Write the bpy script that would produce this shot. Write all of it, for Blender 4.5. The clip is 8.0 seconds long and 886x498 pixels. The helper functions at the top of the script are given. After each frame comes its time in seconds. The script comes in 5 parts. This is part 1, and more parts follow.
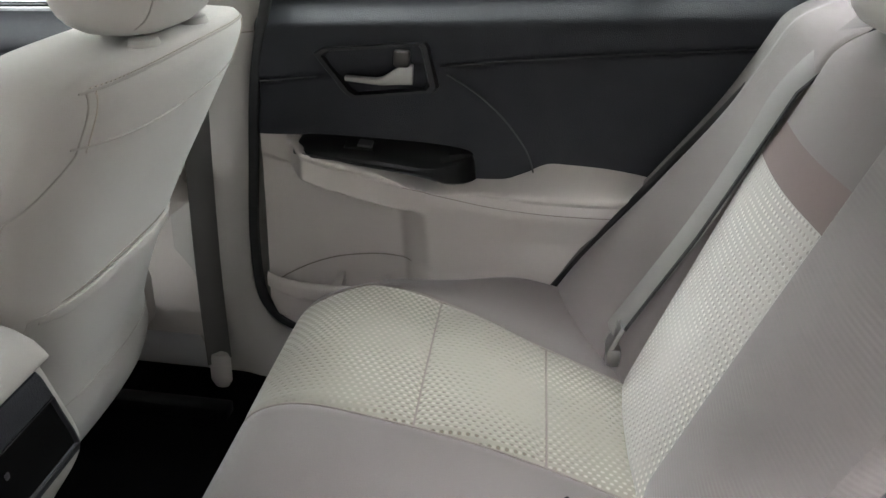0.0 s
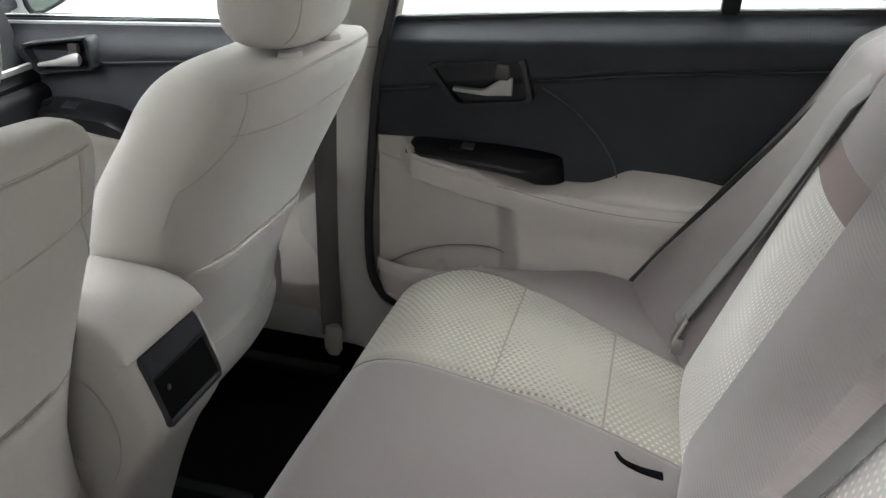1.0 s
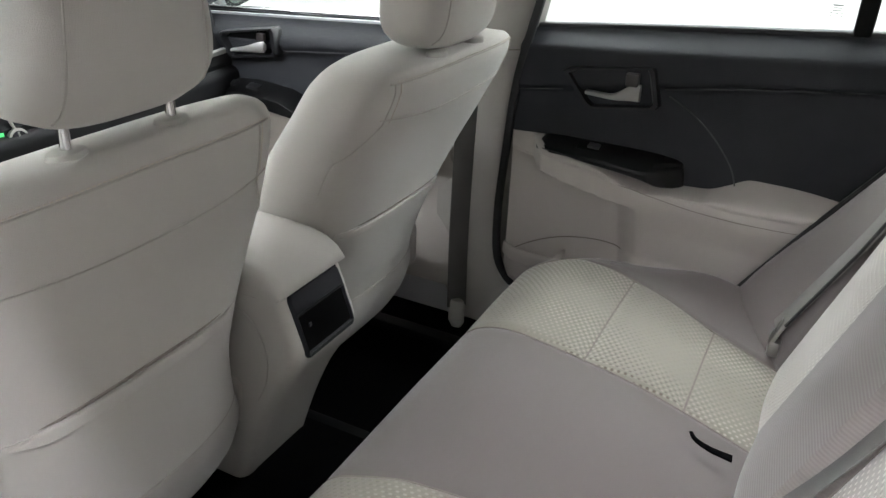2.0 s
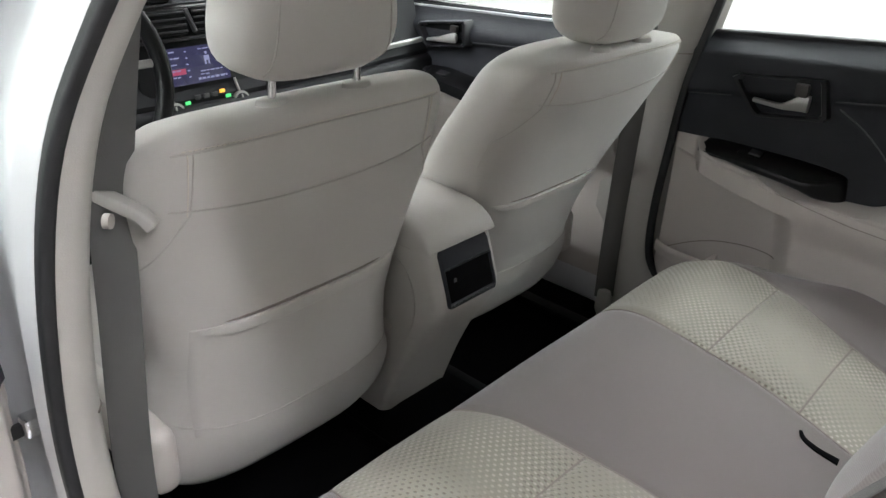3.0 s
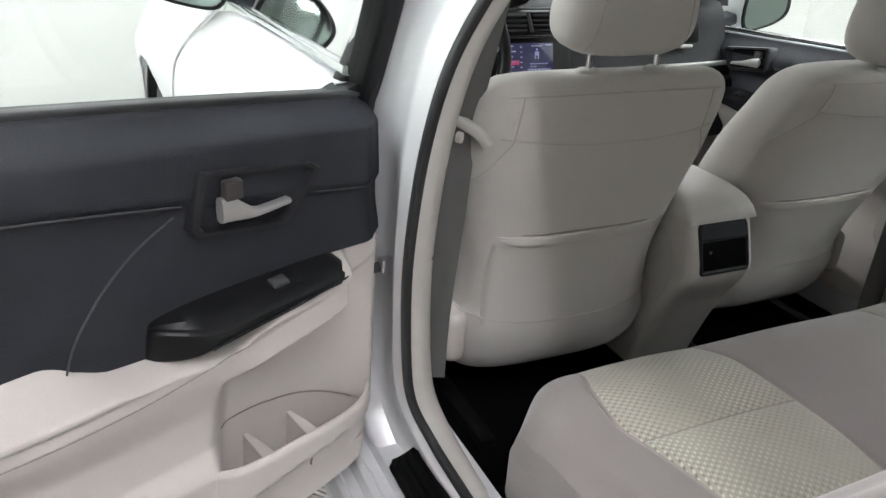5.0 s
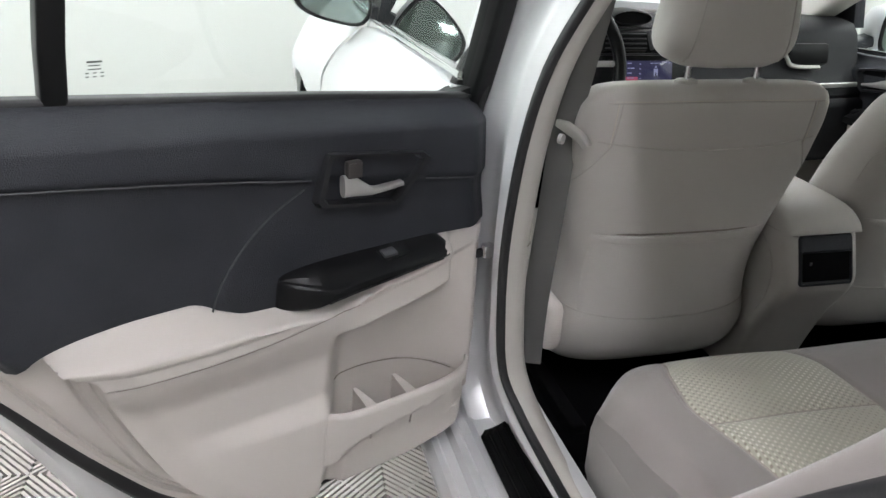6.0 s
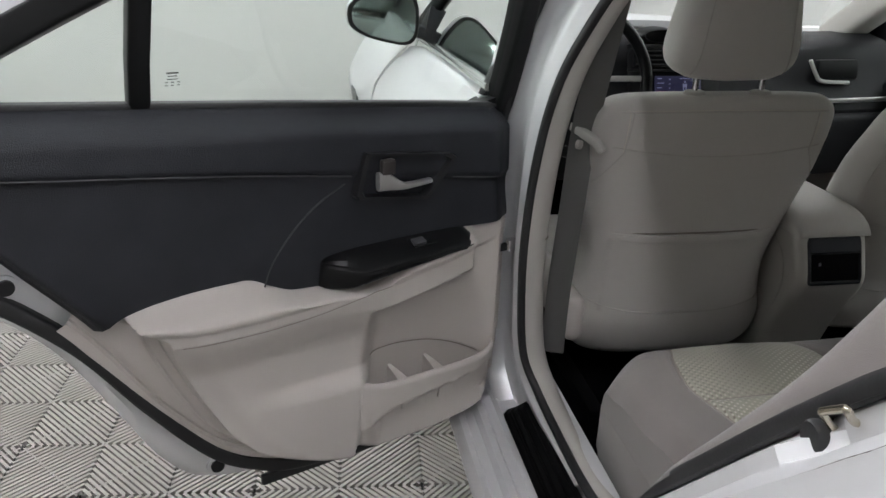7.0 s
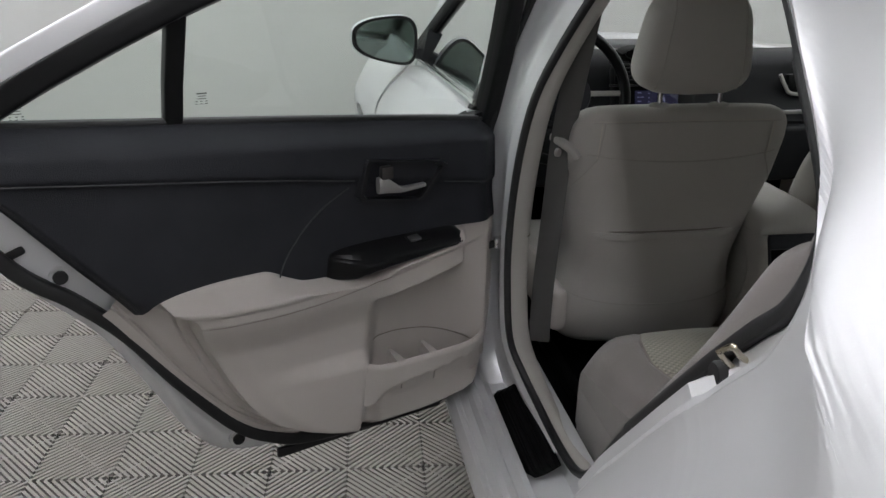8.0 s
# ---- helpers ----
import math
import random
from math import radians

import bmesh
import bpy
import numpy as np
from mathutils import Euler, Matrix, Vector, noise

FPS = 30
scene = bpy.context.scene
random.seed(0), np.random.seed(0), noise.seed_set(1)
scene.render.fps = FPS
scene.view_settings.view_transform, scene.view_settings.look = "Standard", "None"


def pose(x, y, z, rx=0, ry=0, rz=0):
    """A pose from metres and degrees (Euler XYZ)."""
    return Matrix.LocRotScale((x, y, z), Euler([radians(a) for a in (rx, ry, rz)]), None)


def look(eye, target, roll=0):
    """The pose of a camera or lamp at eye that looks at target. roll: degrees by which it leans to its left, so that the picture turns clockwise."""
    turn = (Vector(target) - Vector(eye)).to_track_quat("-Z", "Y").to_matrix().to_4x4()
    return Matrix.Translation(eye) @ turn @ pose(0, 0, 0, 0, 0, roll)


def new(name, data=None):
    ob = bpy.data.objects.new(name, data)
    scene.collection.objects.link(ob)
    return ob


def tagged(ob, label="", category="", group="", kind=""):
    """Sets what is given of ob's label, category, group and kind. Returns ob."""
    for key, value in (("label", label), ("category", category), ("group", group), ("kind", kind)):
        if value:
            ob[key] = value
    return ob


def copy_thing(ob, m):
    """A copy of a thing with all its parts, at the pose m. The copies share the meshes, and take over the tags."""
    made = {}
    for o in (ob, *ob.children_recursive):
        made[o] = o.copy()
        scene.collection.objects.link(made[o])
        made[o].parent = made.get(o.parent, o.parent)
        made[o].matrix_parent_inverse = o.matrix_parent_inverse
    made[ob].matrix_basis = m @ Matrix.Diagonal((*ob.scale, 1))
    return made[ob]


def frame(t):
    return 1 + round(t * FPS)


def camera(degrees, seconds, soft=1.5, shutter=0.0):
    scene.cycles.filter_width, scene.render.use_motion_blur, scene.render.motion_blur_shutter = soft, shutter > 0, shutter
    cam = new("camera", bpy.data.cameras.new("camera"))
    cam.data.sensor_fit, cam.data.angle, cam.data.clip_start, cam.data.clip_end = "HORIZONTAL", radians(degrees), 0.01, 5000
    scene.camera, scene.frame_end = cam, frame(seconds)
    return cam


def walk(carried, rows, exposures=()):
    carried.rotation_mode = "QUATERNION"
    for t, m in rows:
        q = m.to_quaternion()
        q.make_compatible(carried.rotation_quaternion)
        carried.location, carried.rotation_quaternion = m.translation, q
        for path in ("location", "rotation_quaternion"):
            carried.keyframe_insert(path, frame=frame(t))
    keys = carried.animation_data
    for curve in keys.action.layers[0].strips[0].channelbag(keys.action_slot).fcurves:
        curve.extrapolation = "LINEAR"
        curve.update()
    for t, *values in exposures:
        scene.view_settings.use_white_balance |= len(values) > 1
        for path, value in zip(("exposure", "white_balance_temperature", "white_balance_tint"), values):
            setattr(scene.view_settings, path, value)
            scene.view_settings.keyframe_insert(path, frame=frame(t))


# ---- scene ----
cam = camera(59.0, 8.0)
PATH = [
    (0, (0.555, -0.559, 1.176), (0.386, 1.224, 0.285), 2.6),
    (0.5, (0.589, -0.641, 1.195), (0.26, 1.116, 0.299), 1.8),
    (1, (0.619, -0.718, 1.213), (0.164, 1.026, 0.346), 1.8),
    (1.5, (0.666, -0.788, 1.236), (0.047, 0.903, 0.366), 2.1),
    (2.8, (0.804, -0.897, 1.26), (-0.298, 0.514, 0.369), 2.7),
    (3, (0.838, -0.915, 1.26), (-0.343, 0.432, 0.37), 2.9),
    (3.5, (0.906, -0.967, 1.249), (-0.437, 0.217, 0.357), 3.0),
    (4, (0.966, -1.032, 1.239), (-0.481, 0.043, 0.374), 3.1),
    (4.5, (1.039, -1.087, 1.242), (-0.508, -0.139, 0.4), 4.2),
    (5, (1.111, -1.12, 1.245), (-0.513, -0.311, 0.404), 4.0),
    (5.2, (1.126, -1.136, 1.245), (-0.519, -0.374, 0.4), 4.6),
    (6.3, (1.34, -1.109, 1.253), (-0.455, -0.715, 0.464), 2.1),
    (6.5, (1.378, -1.107, 1.257), (-0.427, -0.75, 0.473), 2.0),
    (7, (1.445, -1.094, 1.268), (-0.372, -0.755, 0.503), 1.9),
    (7.5, (1.547, -1.104, 1.283), (-0.288, -0.78, 0.557), 1.7),
    (8, (1.633, -1.096, 1.303), (-0.202, -0.778, 0.575), 1.1),
]
EXPOSURES = [(0.0, 1.1), (1.5, 0.9), (3.5, 0.7), (5.0, 0.5), (6.5, 0.0), (7.0, -0.45), (7.5, -0.92), (8.0, -1.0)]
walk(cam, [(t, look(eye, target, roll)) for t, eye, target, roll in PATH], EXPOSURES)

# ---- light ----
world = bpy.data.worlds.new("room_world")
world.use_nodes = True
world.node_tree.nodes["Background"].inputs[0].default_value = (0.75, 0.8, 0.85, 1)
world.node_tree.nodes["Background"].inputs[1].default_value = 0.05
scene.world = world


# ---- small tools ----
def curve(*pts):
    """A smooth curve through (x, y) pairs, with no overshoot."""
    xs = np.array([p[0] for p in pts], float)
    ys = np.array([p[1] for p in pts], float)
    h = np.diff(xs)
    d = np.diff(ys) / h
    m = np.zeros(len(xs))
    m[0], m[-1] = d[0], d[-1]
    for i in range(1, len(xs) - 1):
        if d[i - 1] * d[i] > 0:
            w1, w2 = 2 * h[i] + h[i - 1], h[i] + 2 * h[i - 1]
            m[i] = (w1 + w2) / (w1 / d[i - 1] + w2 / d[i])

    def f(x):
        if x <= xs[0]:
            return float(ys[0])
        if x >= xs[-1]:
            return float(ys[-1])
        i = int(np.searchsorted(xs, x) - 1)
        t = (x - xs[i]) / h[i]
        return float((1 + 2 * t) * (1 - t) ** 2 * ys[i] + t * (1 - t) ** 2 * h[i] * m[i]
                     + t * t * (3 - 2 * t) * ys[i + 1] + t * t * (t - 1) * h[i] * m[i + 1])
    return f


def sstep(a, b, x):
    t = min(1.0, max(0.0, (x - a) / (b - a)))
    return t * t * (3 - 2 * t)


def bump(c, w, x):
    return math.exp(-((x - c) / w) ** 2)


def spline(pts, n):
    """n + 1 points along a smooth line through pts."""
    pts = [Vector(p) for p in pts]
    ext = [2 * pts[0] - pts[1]] + pts + [2 * pts[-1] - pts[-2]]
    out = []
    for k in range(n + 1):
        t = k / n * (len(pts) - 1)
        i = min(int(t), len(pts) - 2)
        t -= i
        a, b, c, d = ext[i:i + 4]
        out.append(0.5 * (2 * b + (c - a) * t + (2 * a - 5 * b + 4 * c - d) * t * t + (3 * b - a - 3 * c + d) * t ** 3))
    return out


def finish(bm, sharp=35):
    bmesh.ops.recalc_face_normals(bm, faces=bm.faces)
    me = bpy.data.meshes.new("mesh")
    bm.to_mesh(me)
    bm.free()
    me.shade_smooth()
    me.set_sharp_from_angle(angle=radians(sharp))
    return me


def part(name, bm, material, parent, label="", sharp=35):
    """Link a bmesh as one mesh object under a thing or a part."""
    me = finish(bm, sharp)
    me.materials.append(material)
    ob = new(name, me)
    ob.parent = parent
    if label:
        ob["label"] = label
    return ob


def thing(name, label, category, m=None, kind="", group=""):
    ob = new(name)
    ob.empty_display_size = 0.05
    if m is not None:
        ob.matrix_basis = m
    return tagged(ob, label, category, group, kind)


def grid(f, us, vs, bm=None, wrap=False):
    """A sheet f(u, v) over two lists of values."""
    bm = bm or bmesh.new()
    rows = [[bm.verts.new(f(u, v)) for u in us] for v in vs]
    for a, b in zip(rows, rows[1:]):
        n = len(us)
        for i in range(n if wrap else n - 1):
            j = (i + 1) % n
            bm.faces.new((a[i], a[j], b[j], b[i]))
    return bm


def slab(f, us, vs, back):
    """A sheet with a rim that runs back by the vector, so that it has thickness."""
    bm = grid(f, us, vs)
    rim = [e for e in bm.edges if e.is_boundary]
    made = bmesh.ops.extrude_edge_only(bm, edges=rim)
    bmesh.ops.translate(bm, verts=[v for v in made["geom"] if isinstance(v, bmesh.types.BMVert)], vec=back)
    return bm


def loft(rings, bm=None, cap=True, closed=False):
    bm = bm or bmesh.new()
    vs = [[bm.verts.new(p) for p in r] for r in rings]
    pairs = list(zip(vs, vs[1:])) + ([(vs[-1], vs[0])] if closed else [])
    for a, b in pairs:
        for i in range(len(a)):
            j = (i + 1) % len(a)
            bm.faces.new((a[i], a[j], b[j], b[i]))
    if cap and not closed:
        bm.faces.new(vs[0])
        bm.faces.new(vs[-1])
    return bm


def sweep(path, section, bm=None, up=(0, 0, 1), closed=False, scale=None):
    """A section [(a, b)] carried along a path; a lies across the path and up, b along up."""
    path = [Vector(p) for p in path]
    up, n, rings = Vector(up), len(path), []
    for i, p in enumerate(path):
        a = path[(i - 1) % n] if closed else path[max(0, i - 1)]
        b = path[(i + 1) % n] if closed else path[min(n - 1, i + 1)]
        t = (b - a).normalized()
        side = t.cross(up)
        if side.length < 1e-4:
            side = t.cross(Vector((1, 0, 0.01)))
        side.normalize()
        top = side.cross(t)
        k = scale(i / (n - 1)) if scale else 1
        rings.append([p + side * (c * k) + top * (d * k) for c, d in section])
    return loft(rings, bm, True, closed)


def circle(r, n=10):
    return [(r * math.cos(2 * math.pi * i / n), r * math.sin(2 * math.pi * i / n)) for i in range(n)]


def rrect(w, h, r, n=3):
    """A rounded rectangle of half sizes w, h."""
    out = []
    for cx, cy, a0 in ((w - r, h - r, 0), (r - w, h - r, 90), (r - w, r - h, 180), (w - r, r - h, 270)):
        for k in range(n + 1):
            a = radians(a0 + 90 * k / n)
            out.append((cx + r * math.cos(a), cy + r * math.sin(a)))
    return out


def tube(pts, r, n=8, bm=None, closed=False):
    return sweep(pts, circle(r, n), bm, (0.13, 0.2, 1), closed)


def box(size, at=(0, 0, 0), bevel=0.0, bm=None, turn=None, segments=2):
    b = bmesh.new()
    bmesh.ops.create_cube(b, size=1)
    bmesh.ops.scale(b, vec=size, verts=b.verts)
    if bevel:
        bmesh.ops.bevel(b, geom=b.edges[:], offset=bevel, segments=segments, affect="EDGES", profile=0.5)
    if turn is not None:
        bmesh.ops.transform(b, matrix=turn, verts=b.verts)
    bmesh.ops.translate(b, vec=at, verts=b.verts)
    if bm is None:
        return b
    me = bpy.data.meshes.new("tmp")
    b.to_mesh(me)
    bm.from_mesh(me)
    b.free()
    bpy.data.meshes.remove(me)
    return bm


def mirrored(bm):
    bmesh.ops.scale(bm, vec=(1, -1, 1), verts=bm.verts)
    return bm


def lin(a, b, n):
    return [a + (b - a) * i / n for i in range(n + 1)]


# ---- materials ----
def material(name, base, rough=0.6, metal=0.0, vary=0.06, scale=6.0, grain=0.0, grain_scale=400.0, coat=0.0, spec=0.5, tint=None, sheen=0.0, rv=0.06):
    """A surface with large stains, fine grain and relief, in object space."""
    m = bpy.data.materials.new(name)
    m.use_nodes = True
    nt = m.node_tree
    b = nt.nodes["Principled BSDF"]
    tc = nt.nodes.new("ShaderNodeTexCoord")
    big = nt.nodes.new("ShaderNodeTexNoise")
    big.inputs["Scale"].default_value, big.inputs["Detail"].default_value = scale, 5
    nt.links.new(tc.outputs["Object"], big.inputs["Vector"])
    mix = nt.nodes.new("ShaderNodeMix")
    mix.data_type = "RGBA"
    low = [max(0.0, c * (1 - vary)) for c in base]
    high = [min(1.0, c * (1 + vary)) for c in base] if tint is None else tint
    mix.inputs["A"].default_value, mix.inputs["B"].default_value = (*low, 1), (*high, 1)
    nt.links.new(big.outputs["Fac"], mix.inputs["Factor"])
    nt.links.new(mix.outputs["Result"], b.inputs["Base Color"])
    rr = nt.nodes.new("ShaderNodeMapRange")
    rr.inputs["To Min"].default_value, rr.inputs["To Max"].default_value = max(0.02, rough - rv), min(1, rough + rv)
    nt.links.new(big.outputs["Fac"], rr.inputs["Value"])
    nt.links.new(rr.outputs["Result"], b.inputs["Roughness"])
    b.inputs["Metallic"].default_value = metal
    b.inputs["Specular IOR Level"].default_value = spec
    b.inputs["Coat Weight"].default_value = coat
    b.inputs["Coat Roughness"].default_value = 0.08
    b.inputs["Sheen Weight"].default_value = sheen
    if grain:
        fine = nt.nodes.new("ShaderNodeTexNoise")
        fine.inputs["Scale"].default_value, fine.inputs["Detail"].default_value = grain_scale, 2
        nt.links.new(tc.outputs["Object"], fine.inputs["Vector"])
        bp = nt.nodes.new("ShaderNodeBump")
        bp.inputs["Strength"].default_value, bp.inputs["Distance"].default_value = grain, 0.0012
        nt.links.new(fine.outputs["Fac"], bp.inputs["Height"])
        nt.links.new(bp.outputs["Normal"], b.inputs["Normal"])
    return m


def math_node(nt, op, a, b=None):
    n = nt.nodes.new("ShaderNodeMath")
    n.operation = op
    for k, v in enumerate((a, b)):
        if v is None:
            continue
        if isinstance(v, (int, float)):
            n.inputs[k].default_value = v
        else:
            nt.links.new(v, n.inputs[k])
    return n.outputs[0]


def weave(name, base, hole, ax, ay, vary=0.1, rough=0.75, axis=("X", "Y"), size=0.30, gloss=0.35):
    """Cloth with staggered rows of small stitched dots, ax by ay metres apart, with wear in patches and thread glints
    painted as paler dots.
    """
    m = material(name, base, rough, vary=vary, scale=7, sheen=0.2)
    nt = m.node_tree
    b = nt.nodes["Principled BSDF"]
    tc = nt.nodes.new("ShaderNodeTexCoord")
    sep = nt.nodes.new("ShaderNodeSeparateXYZ")
    nt.links.new(tc.outputs["Object"], sep.inputs[0])
    u = math_node(nt, "DIVIDE", sep.outputs[axis[0]], ax)
    v = math_node(nt, "DIVIDE", sep.outputs[axis[1]], ay)
    odd = math_node(nt, "MULTIPLY", math_node(nt, "MODULO", math_node(nt, "FLOOR", math_node(nt, "ADD", v, 400)), 2), 0.5)
    fu = math_node(nt, "SUBTRACT", math_node(nt, "FRACT", math_node(nt, "ADD", math_node(nt, "ADD", u, 400), odd)), 0.5)
    fv = math_node(nt, "SUBTRACT", math_node(nt, "FRACT", math_node(nt, "ADD", v, 400)), 0.5)
    r2 = math_node(nt, "ADD", math_node(nt, "POWER", math_node(nt, "ABSOLUTE", fu), 2), math_node(nt, "POWER", math_node(nt, "ABSOLUTE", fv), 2))
    dist = math_node(nt, "SQRT", r2)
    dot = nt.nodes.new("ShaderNodeMapRange")
    dot.inputs["From Min"].default_value, dot.inputs["From Max"].default_value = size, size - 0.12
    nt.links.new(dist, dot.inputs["Value"])
    wear = nt.nodes.new("ShaderNodeTexNoise")
    wear.inputs["Scale"].default_value, wear.inputs["Detail"].default_value = 7.5, 3
    nt.links.new(tc.outputs["Object"], wear.inputs["Vector"])
    wr = nt.nodes.new("ShaderNodeMapRange")
    wr.inputs["From Min"].default_value, wr.inputs["From Max"].default_value, wr.inputs["To Min"].default_value = 0.42, 0.60, 0.10
    nt.links.new(wear.outputs["Fac"], wr.inputs["Value"])
    wr.inputs["To Max"].default_value = 0.75
    fac = math_node(nt, "MULTIPLY", dot.outputs["Result"], wr.outputs["Result"])
    mix = nt.nodes.new("ShaderNodeMix")
    mix.data_type = "RGBA"
    old = b.inputs["Base Color"].links[0].from_socket
    nt.links.new(old, mix.inputs["A"])
    mix.inputs["B"].default_value = (*hole, 1)
    nt.links.new(fac, mix.inputs["Factor"])
    nt.links.new(mix.outputs["Result"], b.inputs["Base Color"])
    fu2 = math_node(nt, "SUBTRACT", 0.5, math_node(nt, "ABSOLUTE", fu))
    d2 = math_node(nt, "SQRT", math_node(nt, "ADD", math_node(nt, "POWER", fu2, 2), math_node(nt, "POWER", math_node(nt, "ABSOLUTE", fv), 2)))
    # paler dots between the dark ones: thread glints put into the base colour
    pale = nt.nodes.new("ShaderNodeMapRange")
    pale.inputs["From Min"].default_value, pale.inputs["From Max"].default_value = 0.30, 0.16
    nt.links.new(d2, pale.inputs["Value"])
    glint_noise = nt.nodes.new("ShaderNodeTexNoise")
    glint_noise.inputs["Scale"].default_value, glint_noise.inputs["Detail"].default_value = 5.0, 2
    nt.links.new(tc.outputs["Object"], glint_noise.inputs["Vector"])
    wf = nt.nodes.new("ShaderNodeMapRange")
    wf.inputs["From Min"].default_value, wf.inputs["From Max"].default_value, wf.inputs["To Max"].default_value = 0.42, 0.60, 0.8
    nt.links.new(glint_noise.outputs["Fac"], wf.inputs["Value"])
    mix2 = nt.nodes.new("ShaderNodeMix")
    mix2.data_type = "RGBA"
    nt.links.new(mix.outputs["Result"], mix2.inputs["A"])
    mix2.inputs["B"].default_value = (*[min(0.8, c * 1.75) for c in base], 1)
    nt.links.new(math_node(nt, "MULTIPLY", pale.outputs["Result"], wf.outputs["Result"]), mix2.inputs["Factor"])
    nt.links.new(mix2.outputs["Result"], b.inputs["Base Color"])
    rmix = nt.nodes.new("ShaderNodeMapRange")
    rmix.inputs["To Min"].default_value, rmix.inputs["To Max"].default_value = rough, gloss
    nt.links.new(fac, rmix.inputs["Value"])
    nt.links.new(rmix.outputs["Result"], b.inputs["Roughness"])
    bp = nt.nodes.new("ShaderNodeBump")
    bp.invert = True
    bp.inputs["Strength"].default_value, bp.inputs["Distance"].default_value = 0.7, 0.002
    nt.links.new(fac, bp.inputs["Height"])
    nt.links.new(bp.outputs["Normal"], b.inputs["Normal"])
    return m


def ribbed(name, base, pitch, axis="Z", rough=0.8):
    """Cloth with fine parallel ribs."""
    m = material(name, base, rough, vary=0.07, scale=5, sheen=0.25)
    nt = m.node_tree
    b = nt.nodes["Principled BSDF"]
    tc = nt.nodes.new("ShaderNodeTexCoord")
    sep = nt.nodes.new("ShaderNodeSeparateXYZ")
    nt.links.new(tc.outputs["Object"], sep.inputs[0])
    w = math_node(nt, "SINE", math_node(nt, "MULTIPLY", sep.outputs[axis], 2 * math.pi / pitch))
    bp = nt.nodes.new("ShaderNodeBump")
    bp.inputs["Strength"].default_value, bp.inputs["Distance"].default_value = 0.16, 0.0010
    nt.links.new(w, bp.inputs["Height"])
    nt.links.new(bp.outputs["Normal"], b.inputs["Normal"])
    return m


def glass(name, tint, gloss=1.5):
    m = bpy.data.materials.new(name)
    m.use_nodes = True
    nt = m.node_tree
    nt.nodes.remove(nt.nodes["Principled BSDF"])
    clear = nt.nodes.new("ShaderNodeBsdfTransparent")
    clear.inputs[0].default_value = (*tint, 1)
    shine = nt.nodes.new("ShaderNodeBsdfGlossy")
    shine.inputs["Roughness"].default_value = 0.01
    fres = nt.nodes.new("ShaderNodeFresnel")
    fres.inputs[0].default_value = gloss
    mix = nt.nodes.new("ShaderNodeMixShader")
    nt.links.new(fres.outputs[0], mix.inputs[0])
    nt.links.new(clear.outputs[0], mix.inputs[1])
    nt.links.new(shine.outputs[0], mix.inputs[2])
    nt.links.new(mix.outputs[0], nt.nodes["Material Output"].inputs[0])
    return m


def glow(name, colour, strength):
    m = bpy.data.materials.new(name)
    m.use_nodes = True
    b = m.node_tree.nodes["Principled BSDF"]
    b.inputs["Base Color"].default_value = (0.02, 0.02, 0.02, 1)
    b.inputs["Emission Color"].default_value = (*colour, 1)
    b.inputs["Emission Strength"].default_value = strength
    return m


M_CLOTH = material("taupe_cloth", (0.160, 0.139, 0.131), 0.85, vary=0.11, scale=4, grain=0.5, grain_scale=900, sheen=0.3)
M_CLOTH_LIGHT = material("pale_cloth", (0.455, 0.432, 0.402), 0.85, vary=0.10, scale=5, grain=0.5, grain_scale=900, sheen=0.3)
M_INSERT = weave("dotted_cloth", (0.285, 0.267, 0.224), (0.135, 0.114, 0.082), 0.0105, 0.0075)
M_INSERT_BACK = weave("dotted_back_cloth", (0.44, 0.42, 0.388), (0.30, 0.277, 0.244), 0.0095, 0.0085, axis=("Y", "Z"))
M_RIB = ribbed("ribbed_cloth", (0.178, 0.157, 0.148), 0.0046)
M_STRIP = material("mauve_cloth", (0.20, 0.155, 0.145), 0.85, grain=0.4, grain_scale=900)
M_SEAM = material("seam_thread", (0.25, 0.22, 0.20), 0.9)
M_SEAM_L = material("pale_seam", (0.42, 0.396, 0.363), 0.9)
M_STITCH = material("stitch_thread", (0.52, 0.47, 0.40), 0.9)
M_VINYL = material("beige_plastic", (0.50, 0.462, 0.430), 0.5, vary=0.04, scale=5, grain=0.25, grain_scale=700, spec=0.4)
M_VINYL_B = material("grey_beige_plastic", (0.42, 0.40, 0.37), 0.55, vary=0.05, scale=5, grain=0.25, grain_scale=700, spec=0.4)
# the strong colour mottling stands in for uneven sheen on the grain
M_BLACK = material("black_plastic", (0.0185, 0.0196, 0.0240), 0.48, vary=0.40, scale=16, rv=0.12, grain=0.8, grain_scale=600, spec=0.25)
M_GLOSSB = material("smooth_black_plastic", (0.006, 0.006, 0.0065), 0.36, vary=0.2, scale=12, spec=0.2)
M_PIANO = material("gloss_black_panel", (0.004, 0.004, 0.0045), 0.45, spec=0.15)
M_DASH = material("dark_dashboard_plastic", (0.009, 0.009, 0.0105), 0.6, vary=0.2, scale=9, grain=0.4, grain_scale=500, spec=0.2)
# paler than the trim: the edge highlight of its seams, as colour
M_LINE = material("highlit_black_seam", (0.045, 0.045, 0.049), 0.5)
M_BEZEL = material("smooth_grey_black_plastic", (0.015, 0.015, 0.017), 0.32, vary=0.15, scale=12, spec=0.4)
M_KEY = material("grey_switch_plastic", (0.05, 0.05, 0.053), 0.4, vary=0.1)
M_FLAP = material("dark_gloss_flap", (0.0022, 0.0022, 0.0025), 0.35, spec=0.06)
M_KNOB = material("smoked_metal", (0.07, 0.062, 0.060), 0.3, metal=0.5, vary=0.1)
